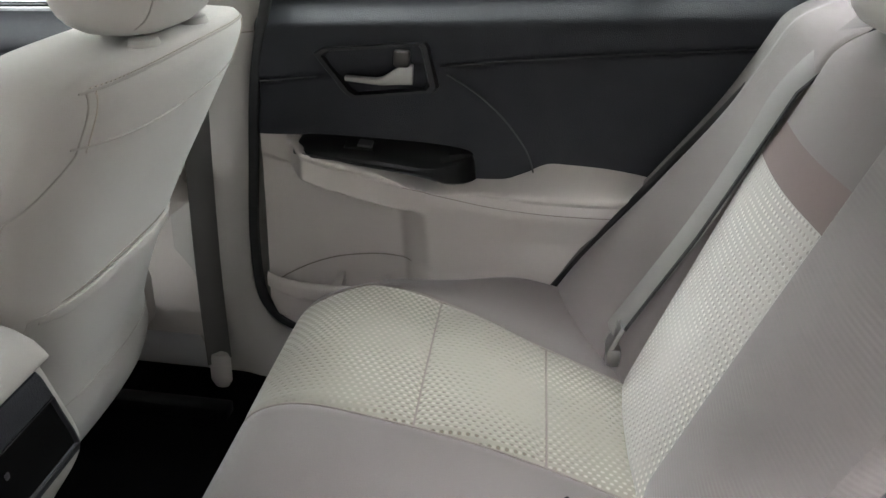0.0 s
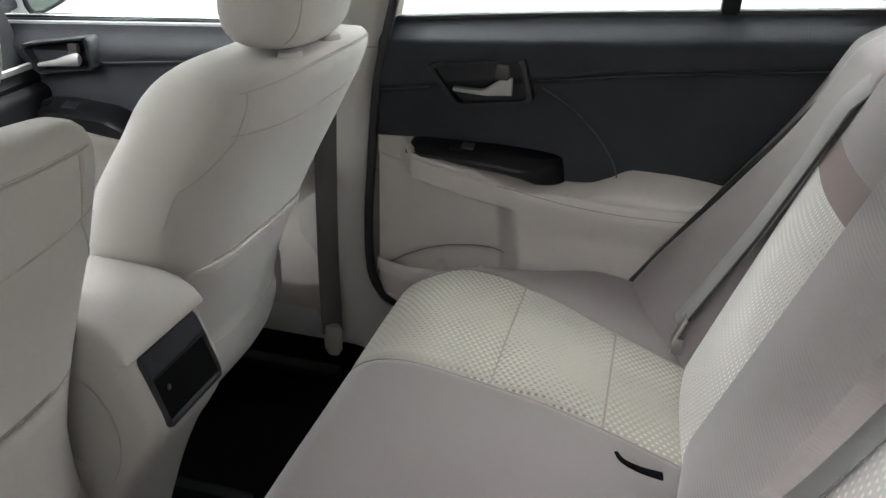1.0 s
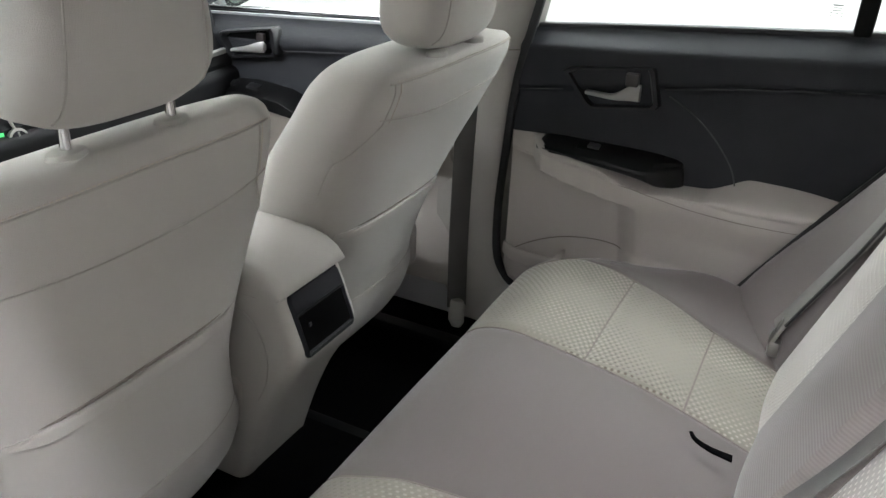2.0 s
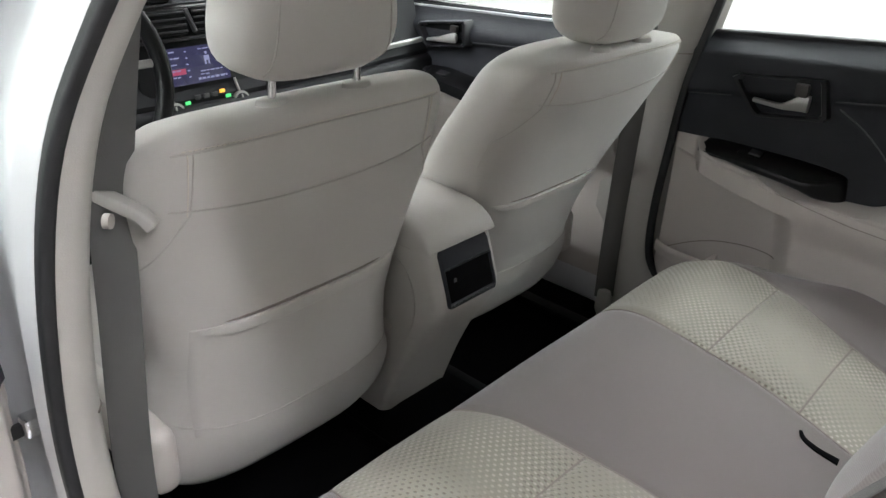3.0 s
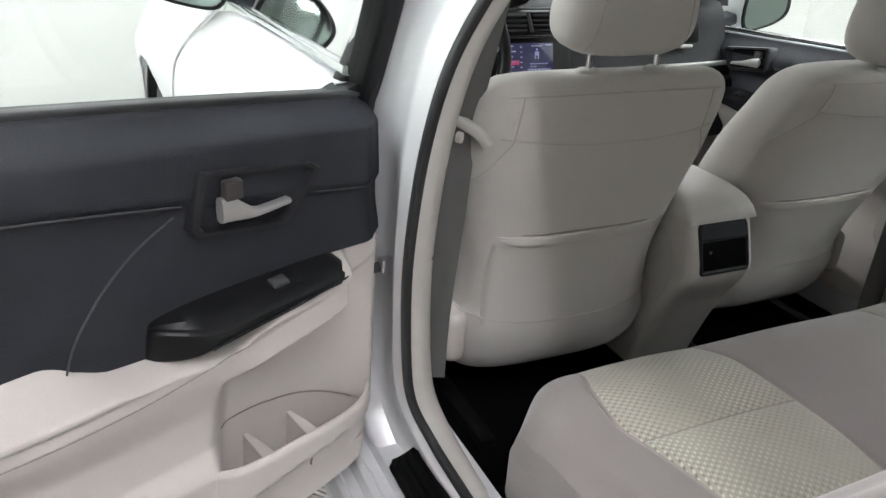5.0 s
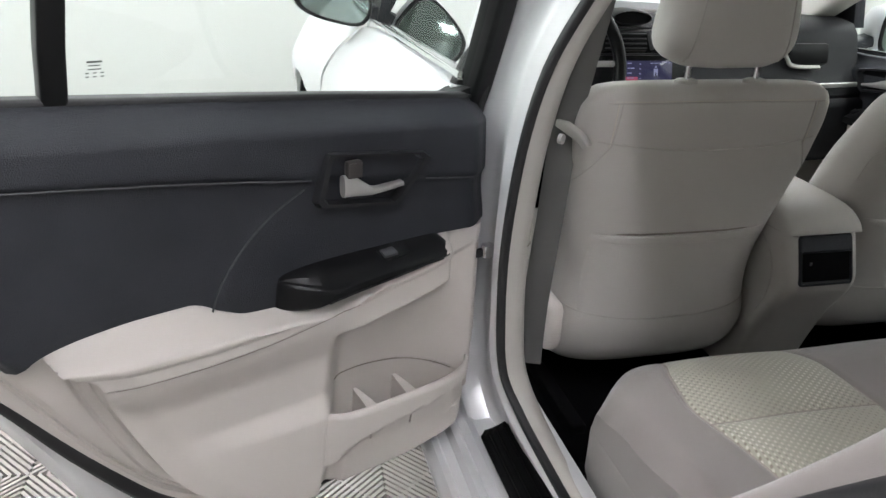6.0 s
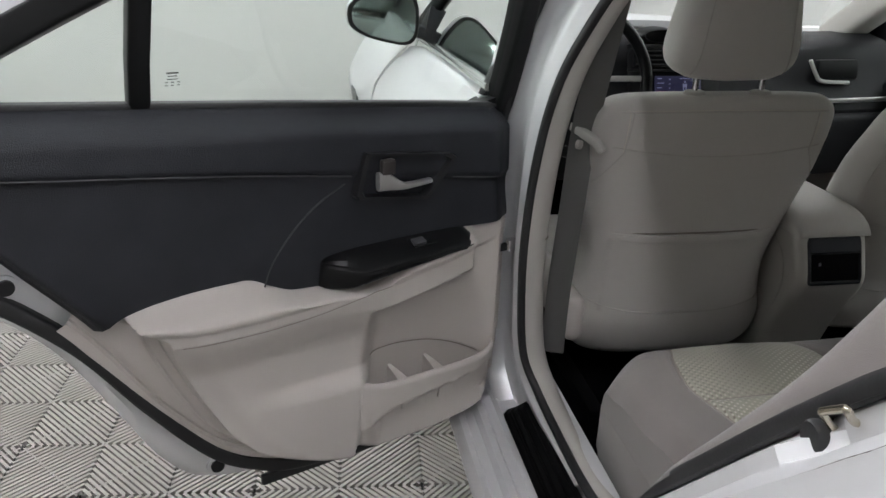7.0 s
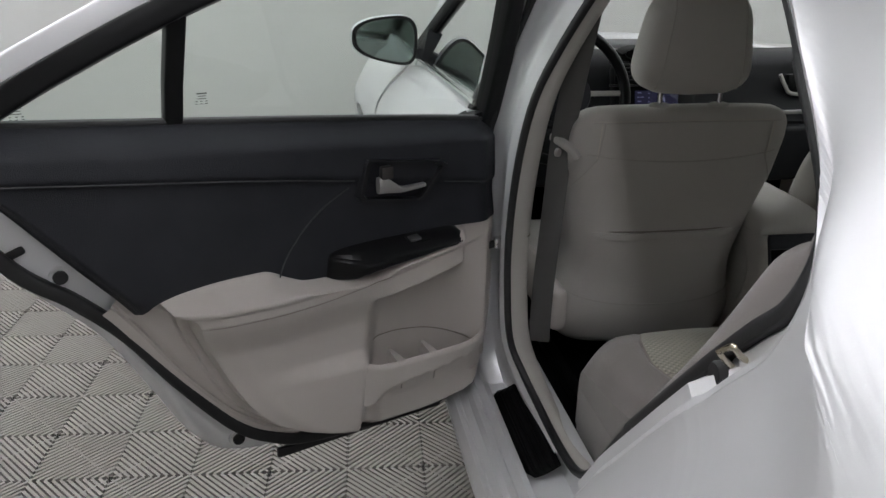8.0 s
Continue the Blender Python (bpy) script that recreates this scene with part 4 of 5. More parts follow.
    part("sail", f(loft([[(-0.98, n, 0.96), (-0.80, n, 0.965), (-0.80, n + 0.02, 1.06), (-0.84, n + 0.02, 1.05)] for n in (-0.035, 0.0)])), M_BLACK, d, "black mirror sail")
    return d


front_door(pose(0.02, -0.72, 0), False, "closed silver front door with black trim")
front_door(pose(0.02, 0.705, 0), True, "closed front door with black and beige trim")


def exterior_mirror(at, s, label):
    mir = thing("wing_mirror", label, "wing mirror", pose(*at))
    rings = []
    for x, k in ((-0.13, 0.15), (-0.115, 0.55), (-0.08, 0.85), (-0.03, 0.99), (0.0, 1.0), (0.012, 0.97)):
        rings.append([(x, s * (0.101 * k * c * (1 + 0.12 * c)), 0.070 * k * sn * (1 - 0.22 * c) + 0.006 * c) for c, sn in [(math.copysign(abs(math.cos(a)) ** 0.7, math.cos(a)), math.copysign(abs(math.sin(a)) ** 0.7, math.sin(a))) for a in [2 * math.pi * i / 28 for i in range(28)]]])
    part("housing", loft(rings), M_PAINT, mir, "silver painted housing", 50)
    part("rim", loft([[(x, p[1] * k, p[2] * k) for p in rings[-1]] for x, k in ((0.0105, 1.012), (0.0165, 0.99), (0.0165, 0.90), (0.0132, 0.885))], cap=False), M_GLOSSB, mir, "black inner rim")
    part("mirror", loft([[(0.0136, p[1] * 0.89, p[2] * 0.89) for p in rings[-1]], [(0.0142, p[1] * 0.5, p[2] * 0.5) for p in rings[-1]]]), M_MIRROR, mir, "mirror glass")
    part("foot", box((0.07, 0.16, 0.035), (-0.04, -s * 0.14, -0.055), 0.012, turn=pose(0, 0, 0, s * 14, 0, 0)), M_BLACK, mir, "black mirror foot")
    return mir


exterior_mirror((-0.78, -0.856, 1.03), -1, "silver wing mirror on the driver's front door")
exterior_mirror((-0.80, 0.90, 0.960), 1, "silver wing mirror on the passenger's front door")

# front wing with its wheel
WX, WZ, WR = -1.40, 0.335, 0.385
arch = lambda x, z: math.hypot(x - WX, z - WZ)


def wing(u, v):
    """The wing's skin runs on from the door's and draws in towards the nose."""
    z = 0.42 + 0.53 * v - 0.12 * u * v
    x = -0.910 - 1.26 * u + 0.10 * sstep(0.78, 0.98, z) * (1 - u) ** 4
    flare = 0.018 * sstep(-1.12, -1.42, x) * sstep(0.80, 0.72, z)
    return (x, -0.728 + SKIN_N(z + 0.06 * u * v) - flare + 0.10 * max(0.0, u - 0.5) ** 2 + 0.5 * max(0.0, u - 0.62) ** 1.3, z)


bm = grid(wing, lin(0, 1, 90), lin(0, 1, 60))
gone = [fc for fc in bm.faces if arch(fc.calc_center_median().x, fc.calc_center_median().z) < WR]
bmesh.ops.delete(bm, geom=gone, context="FACES")
bmesh.ops.solidify(bm, geom=bm.faces[:], thickness=0.004)
part("front_wing", bm, M_PAINT, body, "silver painted front wing", 60)
well = [[(WX + r * math.cos(a), y, 0.335 + r * math.sin(a)) for a in lin(-0.35, math.pi + 0.35, 30)] for y, r in ((-0.884, 0.388), (-0.876, 0.410), (-0.70, 0.412), (-0.58, 0.405), (-0.575, 0.05))]
part("wheel_well", grid(lambda i, j: well[j][i], range(31), range(5)), M_RUBBER, body, "black wheel well")
part("bonnet", slab(lambda u, v: (-1.06 - 1.1 * u, -0.73 + 1.46 * v, 0.95 - 0.13 * u * u + 0.05 * math.sin(math.pi * v)), lin(0, 1, 16), lin(0, 1, 16), (0, 0, -0.02)), M_PAINT, body, "silver painted bonnet", 60)
wheel = thing("wheel", "car wheel with a black tyre and silver spoked rim", "wheel", pose(-1.40, -0.765, 0.325), group="car wheels")
ring_t = [[(r * math.cos(a), y, r * math.sin(a)) for y, r in ((-0.10, 0.24), (-0.108, 0.27), (-0.10, 0.31), (-0.06, 0.325), (0.06, 0.325), (0.10, 0.31), (0.10, 0.24))] for a in [2 * math.pi * i / 40 for i in range(40)]]
part("tyre", loft(ring_t, closed=True), M_TYRE, wheel, "black tyre")
bm = loft([[(r * math.cos(a), y, r * math.sin(a)) for y, r in ((-0.095, 0.24), (-0.10, 0.225), (-0.06, 0.215), (0.06, 0.215), (0.06, 0.24))] for a in [2 * math.pi * i / 40 for i in range(40)]], closed=True)
for k in range(10):
    a = 2 * math.pi * k / 10
    box((0.21, 0.022, 0.03), (0.115 * math.cos(a), -0.082, 0.115 * math.sin(a)), 0.005, bm, turn=pose(0, 0, 0, 0, -math.degrees(a), 0))
part("rim", bm, M_SATIN, wheel, "silver spoked rim")
for x, y, turn in ((-1.40, 0.76, 180), (1.34, -0.70, 0), (1.34, 0.70, 180)):
    copy_thing(wheel, pose(x, y, 0.325, 0, 0, turn))

# ---- front seats ----
plain_part = part

SW = curve((0.385, 0.205), (0.42, 0.222), (0.47, 0.226), (0.53, 0.212), (0.60, 0.205), (0.68, 0.220), (0.76, 0.238), (0.84, 0.252), (0.90, 0.253), (0.94, 0.249), (0.962, 0.238), (0.976, 0.220), (0.984, 0.190), (0.987, 0.13))
SX = curve((0.385, -0.005), (0.42, 0.015), (0.48, 0.032), (0.56, 0.036), (0.66, 0.044), (0.76, 0.060), (0.86, 0.081), (0.92, 0.094), (0.955, 0.098), (0.975, 0.093), (0.987, 0.080))
SD = curve((0.385, 0.10), (0.5, 0.11), (0.7, 0.095), (0.85, 0.080), (0.94, 0.066), (0.975, 0.048), (0.987, 0.020))


def back_x(y, z, lift=0.0):
    """The seat back's rear face."""
    w, d = SW(z), SD(z)
    k = min(0.999, abs(y) / w)
    return SX(z) - d + d * (1 - k ** 3.2) ** (1 / 3.2) + lift - 0.010 * bump(0.80, 0.10, z) * bump(0, 0.12, y)


def front_seat(at, label, lean):
    """lean: how far the back slopes, in metres a metre, more than the upright one."""
    def recline(bm):
        for v in bm.verts:
            v.co.x += lean * min(0.29, max(-0.16, v.co.z - 0.69))
        return bm

    def settle(bm):
        """The driver's seat back ends a little higher."""
        for v in bm.verts:
            v.co.z += 0.002 * sstep(0.90, 0.985, v.co.z) if not lean else 0
        return bm

    def part(name, bm, mat, parent, label="", sharp=35):
        bm = bm if "head" in name or name in ("post_collar",) else settle(bm)
        return plain_part(name, bm if name in ("cushion", "side_panel", "rail") else recline(bm), mat, parent, label, sharp)
    seat = thing("front_seat", label, "car seat", pose(*at), group="front seats")

    def shell(z):
        w, d, x0 = SW(z), SD(z), SX(z) - SD(z)
        out = []
        for i in range(48):
            a = 2 * math.pi * i / 48
            c, s = math.cos(a), math.sin(a)
            cx = math.copysign(abs(c) ** (2 / 3.2), c)
            sy = math.copysign(abs(s) ** (2 / 3.2), s)
            y = w * sy
            x = x0 + (d if c > 0 else d + 0.05 - (-0.015 if lean else 0.06) * sstep(0.88, 0.975, z)) * cx
            if c > 0:
                x = back_x(y, z)
            out.append((x, y, z))
        return out
    part("backrest", loft([shell(z) for z in lin(0.388, 0.9, 34) + [0.915, 0.93, 0.945, 0.957, 0.967, 0.975, 0.981, 0.985]]), M_CLOTH_LIGHT, seat, "pale cloth backrest with stitched seams", 60)
    seam = lambda pts, r=0.0013, mat=M_SEAM_L, lift=0.0004: part("seam", tube([(back_x(y, z, lift), y, z) for y, z in pts], r, 6), mat, seat)
    # stitched seams on the rear face
    up, sy = (0.030, 0.210) if lean else (0.0, 0.194)
    seam([(y, 0.957 + 0.5 * up - 0.06 * abs(y) ** 2) for y in lin(-0.214, 0.214, 40)])
    seam([(y, 0.880 + up - 0.014 * math.cos(y * 9)) for y in lin(-0.218, 0.218, 40)])
    for s in (-1, 1):
        seam([(s * (sy - 0.004 * (z - 0.87) / 0.085), z + up) for z in lin(0.876, 0.954 - 0.5 * up, 10)])
        seam([(s * min(sy + 0.062 * (0.876 + up - z) / 0.10, SW(z) * 0.985), z) for z in lin(0.785, 0.876 + up, 12)])
    seam([(y, 0.502 + 0.02 * (y / 0.2) ** 2) for y in lin(-0.215, 0.215, 30)], 0.0018)
    bm = bmesh.new()
    for y in lin(-0.20, 0.20, 60):
        z = 0.960 + 0.5 * up - 0.06 * y * y
        box((0.0012, 0.0042, 0.0012), (back_x(y, z, 0.0006), y, z), 0, bm)
    for s in (-1, 1):
        for z in lin(0.878 + up, 0.952 + 0.5 * up, 15):
            box((0.0012, 0.0012, 0.0042), (back_x(s * 0.197, z, 0.0006), s * 0.197, z), 0, bm)
    part("stitching", bm, M_STITCH, seat, "pale stitching")
    # map pocket: a bound edge standing a little off the back
    edge = []
    for y in lin(-0.172, 0.172, 36):
        z = 0.682 + 0.10 * y * y
        edge.append((back_x(y, z, 0.005 - 0.004 * (abs(y) / 0.172) ** 6), y, z))
    pocket = part("map_pocket", slab(lambda y, v: (back_x(y, 0.505 + (0.690 - 0.505) * v, 0.0012 + 0.004 * v * v * (1 - (abs(y) / 0.186) ** 4)), y, 0.505 + (0.690 + 0.10 * y * y - 0.505) * v), lin(-0.186, 0.186, 36), lin(0, 1, 16), (-0.004, 0, 0)), M_CLOTH_LIGHT, seat, "pale cloth map pocket", 60)
    part("pocket_edge", sweep(edge, rrect(0.0035, 0.0095, 0.003), up=(0, 0, 1), scale=lambda t: min(1.0, 0.3 + 7 * min(t, 1 - t))), M_CLOTH_LIGHT, pocket)
    part("pocket_gap", tube([(p[0] - 0.004, p[1], p[2] + 0.0115) for p in edge], 0.0022, 6), M_SEAM, pocket)
    part("cushion", box((0.52, 0.47, 0.13), (-0.36, 0, 0.445), 0.05, segments=4), M_CLOTH_LIGHT, seat, "pale cloth seat cushion", 60)
    for s in (-1, 1):
        part("side_panel", box((0.46, 0.045, 0.11), (-0.22 - (0.06 if lean else 0), s * 0.232, 0.482), 0.02, segments=3), M_VINYL, seat, "beige plastic side panel", 60)
        part("rail", box((0.42, 0.035, 0.05), (-0.12, s * 0.19, 0.275), 0.006), M_PIANO, seat, "black seat rail")
    # headrest
    rings = []
    for k in range(25):
        t = k / 24
        z = 1.008 + 0.225 * t - (0.022 if lean else 0)
        e = (1 - abs(2 * t - 1) ** 4.5) ** (1 / 2.6)
        w = (0.130 - 0.028 * sstep(0.1, 1.0, t)) * max(0.02, e)
        d = 0.068 * max(0.02, e)
        xc = 0.050 + 0.012 * t - (0.016 if lean else 0)
        rings.append([(xc + d * math.copysign(abs(math.cos(a)) ** 0.7, math.cos(a)), w * math.copysign(abs(math.sin(a)) ** 0.62, math.sin(a)), z) for a in [2 * math.pi * i / 36 for i in range(36)]])
    head = part("headrest", loft(rings), M_CLOTH_LIGHT, seat, "pale cloth headrest", 60)
    for s in (-1, 1):
        pts = []
        for k in range(2, 23):
            t = k / 24
            e = (1 - abs(2 * t - 1) ** 4.5) ** (1 / 2.6)
            w, d, xc = (0.130 - 0.028 * sstep(0.1, 1.0, t)) * e, 0.068 * e, 0.050 + 0.012 * t - (0.016 if lean else 0)
            y = min(0.094 - 0.022 * t, 0.93 * w)
            a = math.asin((y / w) ** (1 / 0.62))
            pts.append((xc + d * math.cos(a) ** 0.7 + 0.0003, s * y, rings[k][0][2]))
        part("head_seam", tube(pts, 0.0012, 6), M_SEAM_L, head)
        part("headrest_post", tube([(0.070, s * 0.068, 0.93), (0.068, s * 0.068, 1.03)], 0.0058, 14), M_CHROME, seat, "chrome headrest post")
        part("post_collar", loft([[(0.068 + 0.014 * k * math.cos(a), s * 0.068 + 0.022 * k * math.sin(a), z) for a in [2 * math.pi * i / 20 for i in range(20)]] for z, k in ((0.95, 1.15), (0.985, 1.1), (0.992, 0.95), (0.994, 0.7), (0.994, 0.3))]), M_VINYL_B, seat, "beige post collar")
    return seat


front_seat((0, -0.296, 0), "pale cloth driver's seat with map pocket and headrest", 0.0)
front_seat((0, 0.318, 0), "pale cloth passenger seat, back leaning further, with map pocket", 0.27)

# ---- rear bench ----
bench = thing("rear_seat", "taupe cloth rear bench with pale dotted inserts", "car seat")
PX = curve((0.0, 0.262), (0.10, 0.240), (0.22, 0.226), (0.33, 0.236), (0.42, 0.275), (0.52, 0.36), (0.66, 0.50), (0.80, 0.62), (1.0, 0.80))
PZ = curve((0.0, 0.26), (0.10, 0.345), (0.22, 0.445), (0.33, 0.520), (0.42, 0.556), (0.52, 0.574), (0.66, 0.566), (0.80, 0.545), (1.0, 0.50))
YI = curve((0.20, 0.205), (0.28, 0.205), (0.36, 0.192), (0.457, 0.178), (0.61, 0.160), (0.74, 0.142), (0.82, 0.135))
YO = curve((0.20, 0.455), (0.28, 0.480), (0.34, 0.500), (0.40, 0.492), (0.47, 0.468), (0.62, 0.412), (0.74, 0.385), (0.82, 0.38))


def edge_out(x, s):
    """The insert's outer edge; the driver's side is narrower at the front."""
    return YO(x) - (0.035 * sstep(0.46, 0.30, x) if s < 0 else 0)


def cushion(yy, t):
    """The bench's top: yy across, t from the foot of the front up and back."""
    x, z = PX(t), PZ(t)
    a = abs(yy)
    x += 0.09 * sstep(0.43, 0.60, a) ** 2 * (1 - sstep(0.35, 0.9, t)) + 0.02 * sstep(0.0, 0.3, a) * (1 - t) * 0
    top = sstep(0.25, 0.45, t)
    z -= 0.020 * top * sstep(0.49, 0.60, a) * (1 - sstep(0.55, 0.75, t))
    z += 0.028 * top * sstep(0.42, 0.56, a) * sstep(0.5, 0.8, t)
    z -= 0.055 * top * sstep(0.54, 0.60, a) ** 2
    yi, yo = YI(x), edge_out(x, yy)
    z += top * (0.004 * bump(0, 0.12, a))
    for e, wd in ((yi, 0.0045), (yo, 0.0045)):
        z -= 0.0035 * top * bump(e, wd, a)
        x += 0.003 * (1 - top) * bump(e, wd, a)
    if yi < a < yo:
        z += top * 0.005 * math.sin(math.pi * (a - yi) / (yo - yi))
        for c in (0.457, 0.615):
            z -= 0.004 * bump(c, 0.005, x)
        z += 0.004 * (math.sin(math.pi * min(1, max(0, (x - 0.27) / 0.187))) if x < 0.457 else math.sin(math.pi * (x - 0.457) / 0.158) if x < 0.615 else 0)
    z -= 0.020 * bump(0.62, 0.03, x) * bump(0.105, 0.018, yy) * 0
    return (x, yy, z)


TS = lin(0, 1, 110)
T_FRONT = next(t for t in TS if PX(t) > 0.457 and t > 0.4)
T_MID = next(t for t in TS if PX(t) > 0.615)
T_LOW = 0.27


def strip(f0, f1, n, ts):
    """The part of the bench between two edges that vary along it."""
    def at(u, t):
        x = PX(t)
        a, b = f0(x), f1(x)
        return cushion(a + (b - a) * u, t)
    return grid(at, lin(0, 1, n), ts)


part("cushion_centre", strip(lambda x: -YI(x), lambda x: YI(x), 44, TS), M_CLOTH, bench, "plain taupe middle of the cushion", 60)
for s in (-1, 1):
    part("cushion_bolster", strip(lambda x: s * edge_out(x, s), lambda x: s * (0.580 if s < 0 else 0.61), 30, TS), M_CLOTH, bench, "plain taupe cushion edge", 60)
    t_cut = [t for t in TS if t <= T_LOW]
    t1 = [t for t in TS if T_LOW - 0.001 <= t <= T_FRONT + 0.001]
    t2 = [t for t in TS if T_FRONT - 0.001 <= t <= T_MID + 0.001]
    t3 = [t for t in TS if t >= T_MID - 0.001]
    inner, outer = (lambda x, s=s: s * YI(x)), (lambda x, s=s: s * edge_out(x, s))
    part("cushion_front", strip(inner, outer, 30, t_cut + [t1[0]]), M_CLOTH_LIGHT, bench, "pale front of the cushion", 60)
    for ts in (t1, t2, t3):
        part("cushion_insert", strip(inner, outer, 36, ts), M_INSERT, bench, "pale dotted cloth insert", 60)
    for e in (YI, lambda x: edge_out(x, s)):
        pts = [cushion(s * e(PX(t)), t) for t in TS if t > 0.24]
        part("seam", tube([(p[0], p[1], p[2] + 0.0008) for p in pts], 0.0016, 6), M_SEAM, bench)
    for t in (T_FRONT, T_MID):
        a, b = YI(PX(t)), YO(PX(t))
        part("seam", tube([tuple(Vector(cushion(s * (a + (b - a) * k), t)) + Vector((0, 0, 0.0006))) for k in lin(0, 1, 20)], 0.0014, 6), M_SEAM, bench)

# closed base of the bench and its ends
part("bench_base", box((0.46, 1.16, 0.22), (0.52, 0, 0.37), 0.02), M_CLOTH, bench)
for s in (-1, 1):
    pts = [cushion(s * (0.580 if s < 0 else 0.61), t) for t in TS]
    bm = bmesh.new()
    top = [bm.verts.new(p) for p in pts]
    low = [bm.verts.new((p[0] + 0.004, p[1] - s * 0.004, 0.26)) for p in pts]
    for i in range(len(pts) - 1):
        bm.faces.new((top[i], top[i + 1], low[i + 1], low[i]))
    part("cushion_end", bm, M_CLOTH, bench, "plain taupe cushion end", 60)

# backrest: leans back 20 degrees from (0.735, z 0.50)
BI = curve((0.50, 0.125), (0.60, 0.130), (0.75, 0.136), (0.90, 0.140), (1.05, 0.142))
BO = curve((0.50, 0.375), (0.56, 0.385), (0.70, 0.400), (0.85, 0.412), (0.92, 0.400), (1.05, 0.395))


def backrest(yy, z):
    x = 0.722 + (z - 0.50) * 0.365
    a = abs(yy)
    bi, bo = BI(z), BO(z)
    x -= 0.028 * (1 - sstep(bi - 0.03, bi + 0.004, a)) * sstep(0.50, 0.60, z)
    x -= 0.012 * bump(0, 0.10, a)
    roll = curve((0.48, 0.125), (0.60, 0.105), (0.76, 0.052), (0.90, 0.014), (1.05, 0.0))(z)
    x -= roll * sstep(bo - 0.01, 0.56, a)
    x += 0.012 * sstep(0.555, 0.59, a)
    if bi < a < bo:
        x -= 0.010 * math.sin(math.pi * (a - bi) / (bo - bi))
    for e in (bi, bo):
        x += 0.004 * bump(e, 0.0045, a)
    x += 0.05 * sstep(0.98, 1.045, z) ** 2
    x += 0.02 * sstep(0.53, 0.48, z)
    return (x, yy, z)


def bstrip(f0, f1, n, zs):
    def at(u, z):
        a, b = f0(z), f1(z)
        return backrest(a + (b - a) * u, z)
    return grid(at, lin(0, 1, n), zs)


ZS = lin(0.48, 1.045, 70)
z_strip0, z_strip1 = 0.866, 0.912
part("back_centre", bstrip(lambda z: -BI(z) + 0.028, lambda z: BI(z) - 0.028, 30, ZS), M_RIB, bench, "ribbed taupe cloth centre of the backrest", 60)
for s in (-1, 1):
    part("back_border", bstrip(lambda z: s * (BI(z) - 0.028), lambda z: s * BI(z), 14, ZS), M_RIB, bench, "ribbed border of the centre backrest", 60)
    part("back_bolster", bstrip(lambda z: s * BO(z), lambda z: s * (0.588 if s < 0 else 0.635), 36, ZS), M_CLOTH, bench, "plain taupe backrest bolster", 60)
    inner, outer = (lambda z, s=s: s * BI(z)), (lambda z, s=s: s * BO(z))
    part("back_insert", bstrip(inner, outer, 36, [z for z in ZS if z <= z_strip0] + [z_strip0]), M_INSERT_BACK, bench, "pale dotted cloth insert", 60)
    part("back_band", bstrip(inner, outer, 30, lin(z_strip0, z_strip1, 8)), M_STRIP, bench, "mauve cloth band", 60)
    part("back_top", bstrip(inner, outer, 30, [z_strip1] + [z for z in ZS if z > z_strip1]), M_CLOTH, bench, "taupe cloth head of the backrest", 60)
    for e in (BI, BO):
        part("seam", tube([tuple(Vector(backrest(s * e(z), z)) + Vector((-0.0008, 0, 0))) for z in ZS if z > 0.52], 0.0014, 6), M_SEAM, bench)
    head = []
    for k in range(15):
        t = k / 14
        e = max(0.03, (1 - abs(2 * t - 1) ** 3) ** 0.5)
        head.append([(0.93 + 0.03 * t + 0.05 * e * math.cos(a), s * 0.30 + 0.13 * e * math.copysign(abs(math.sin(a)) ** 0.7, math.sin(a)), 1.03 + 0.15 * t) for a in [2 * math.pi * i / 24 for i in range(24)]])
    part("rear_headrest", loft(head), M_CLOTH_LIGHT, bench, "pale cloth rear headrest", 60)
part("back_shell", box((0.10, 1.16, 0.5), (0.93, 0, 0.74), 0.02, turn=pose(0, 0, 0, 0, 20, 0)), M_CLOTH, bench)
# outer side of the backrest, from the bolster's crest to the door seal
low_i = min(range(60, 100), key=lambda i: abs(seal_line[i].z - 0.50))
high_i = min(range(70, 104), key=lambda i: abs(seal_line[i].z - 1.04))


def side(u, v):
    i = low_i + (high_i - low_i) * u
    k = min(109, int(i))
    q = seal_line[k].lerp(seal_line[k + 1], i - k) + Vector((-0.004, 0.012, 0.004))
    p = Vector(backrest(-0.588, min(1.045, max(0.48, q.z + 0.035))))
    return p.lerp(q, v) + Vector((-0.012, -0.014, 0.008)) * math.sin(math.pi * v)


part("backrest_side", grid(side, lin(0, 1, 40), lin(0, 1, 12)), M_CLOTH, bench, "taupe outer side of the backrest", 60)
part("door_gap", tube(spline([(0.622, 0.592, 0.532), (0.628, 0.590, 0.543), (0.702, 0.588, 0.658), (0.772, 0.588, 0.762), (0.84, 0.592, 0.855), (0.90, 0.60, 0.94)], 40), 0.0065, 8), M_RUBBER, bench, "dark gap beside the door")
# dark slot for a buckle
part("buckle_slot", sweep(spline([(0.640, 0.102, 0.5560), (0.650, 0.089, 0.5545), (0.672, 0.082, 0.5515), (0.70, 0.085, 0.5455)], 16), rrect(0.007, 0.0022, 0.002), scale=lambda t: 0.35 + 0.65 * t), M_CARPET, bench, "dark buckle slot")


# ---- belts ----
def webbing(name, pts, width, label, mat, facing=(1, 0, 0), n=40):
    t = thing(name, label, "seat belt")
    part("webbing", sweep(spline(pts, n), rrect(width / 2, 0.0011, 0.0008, 1), up=facing), mat, t, "", 50)
    return t


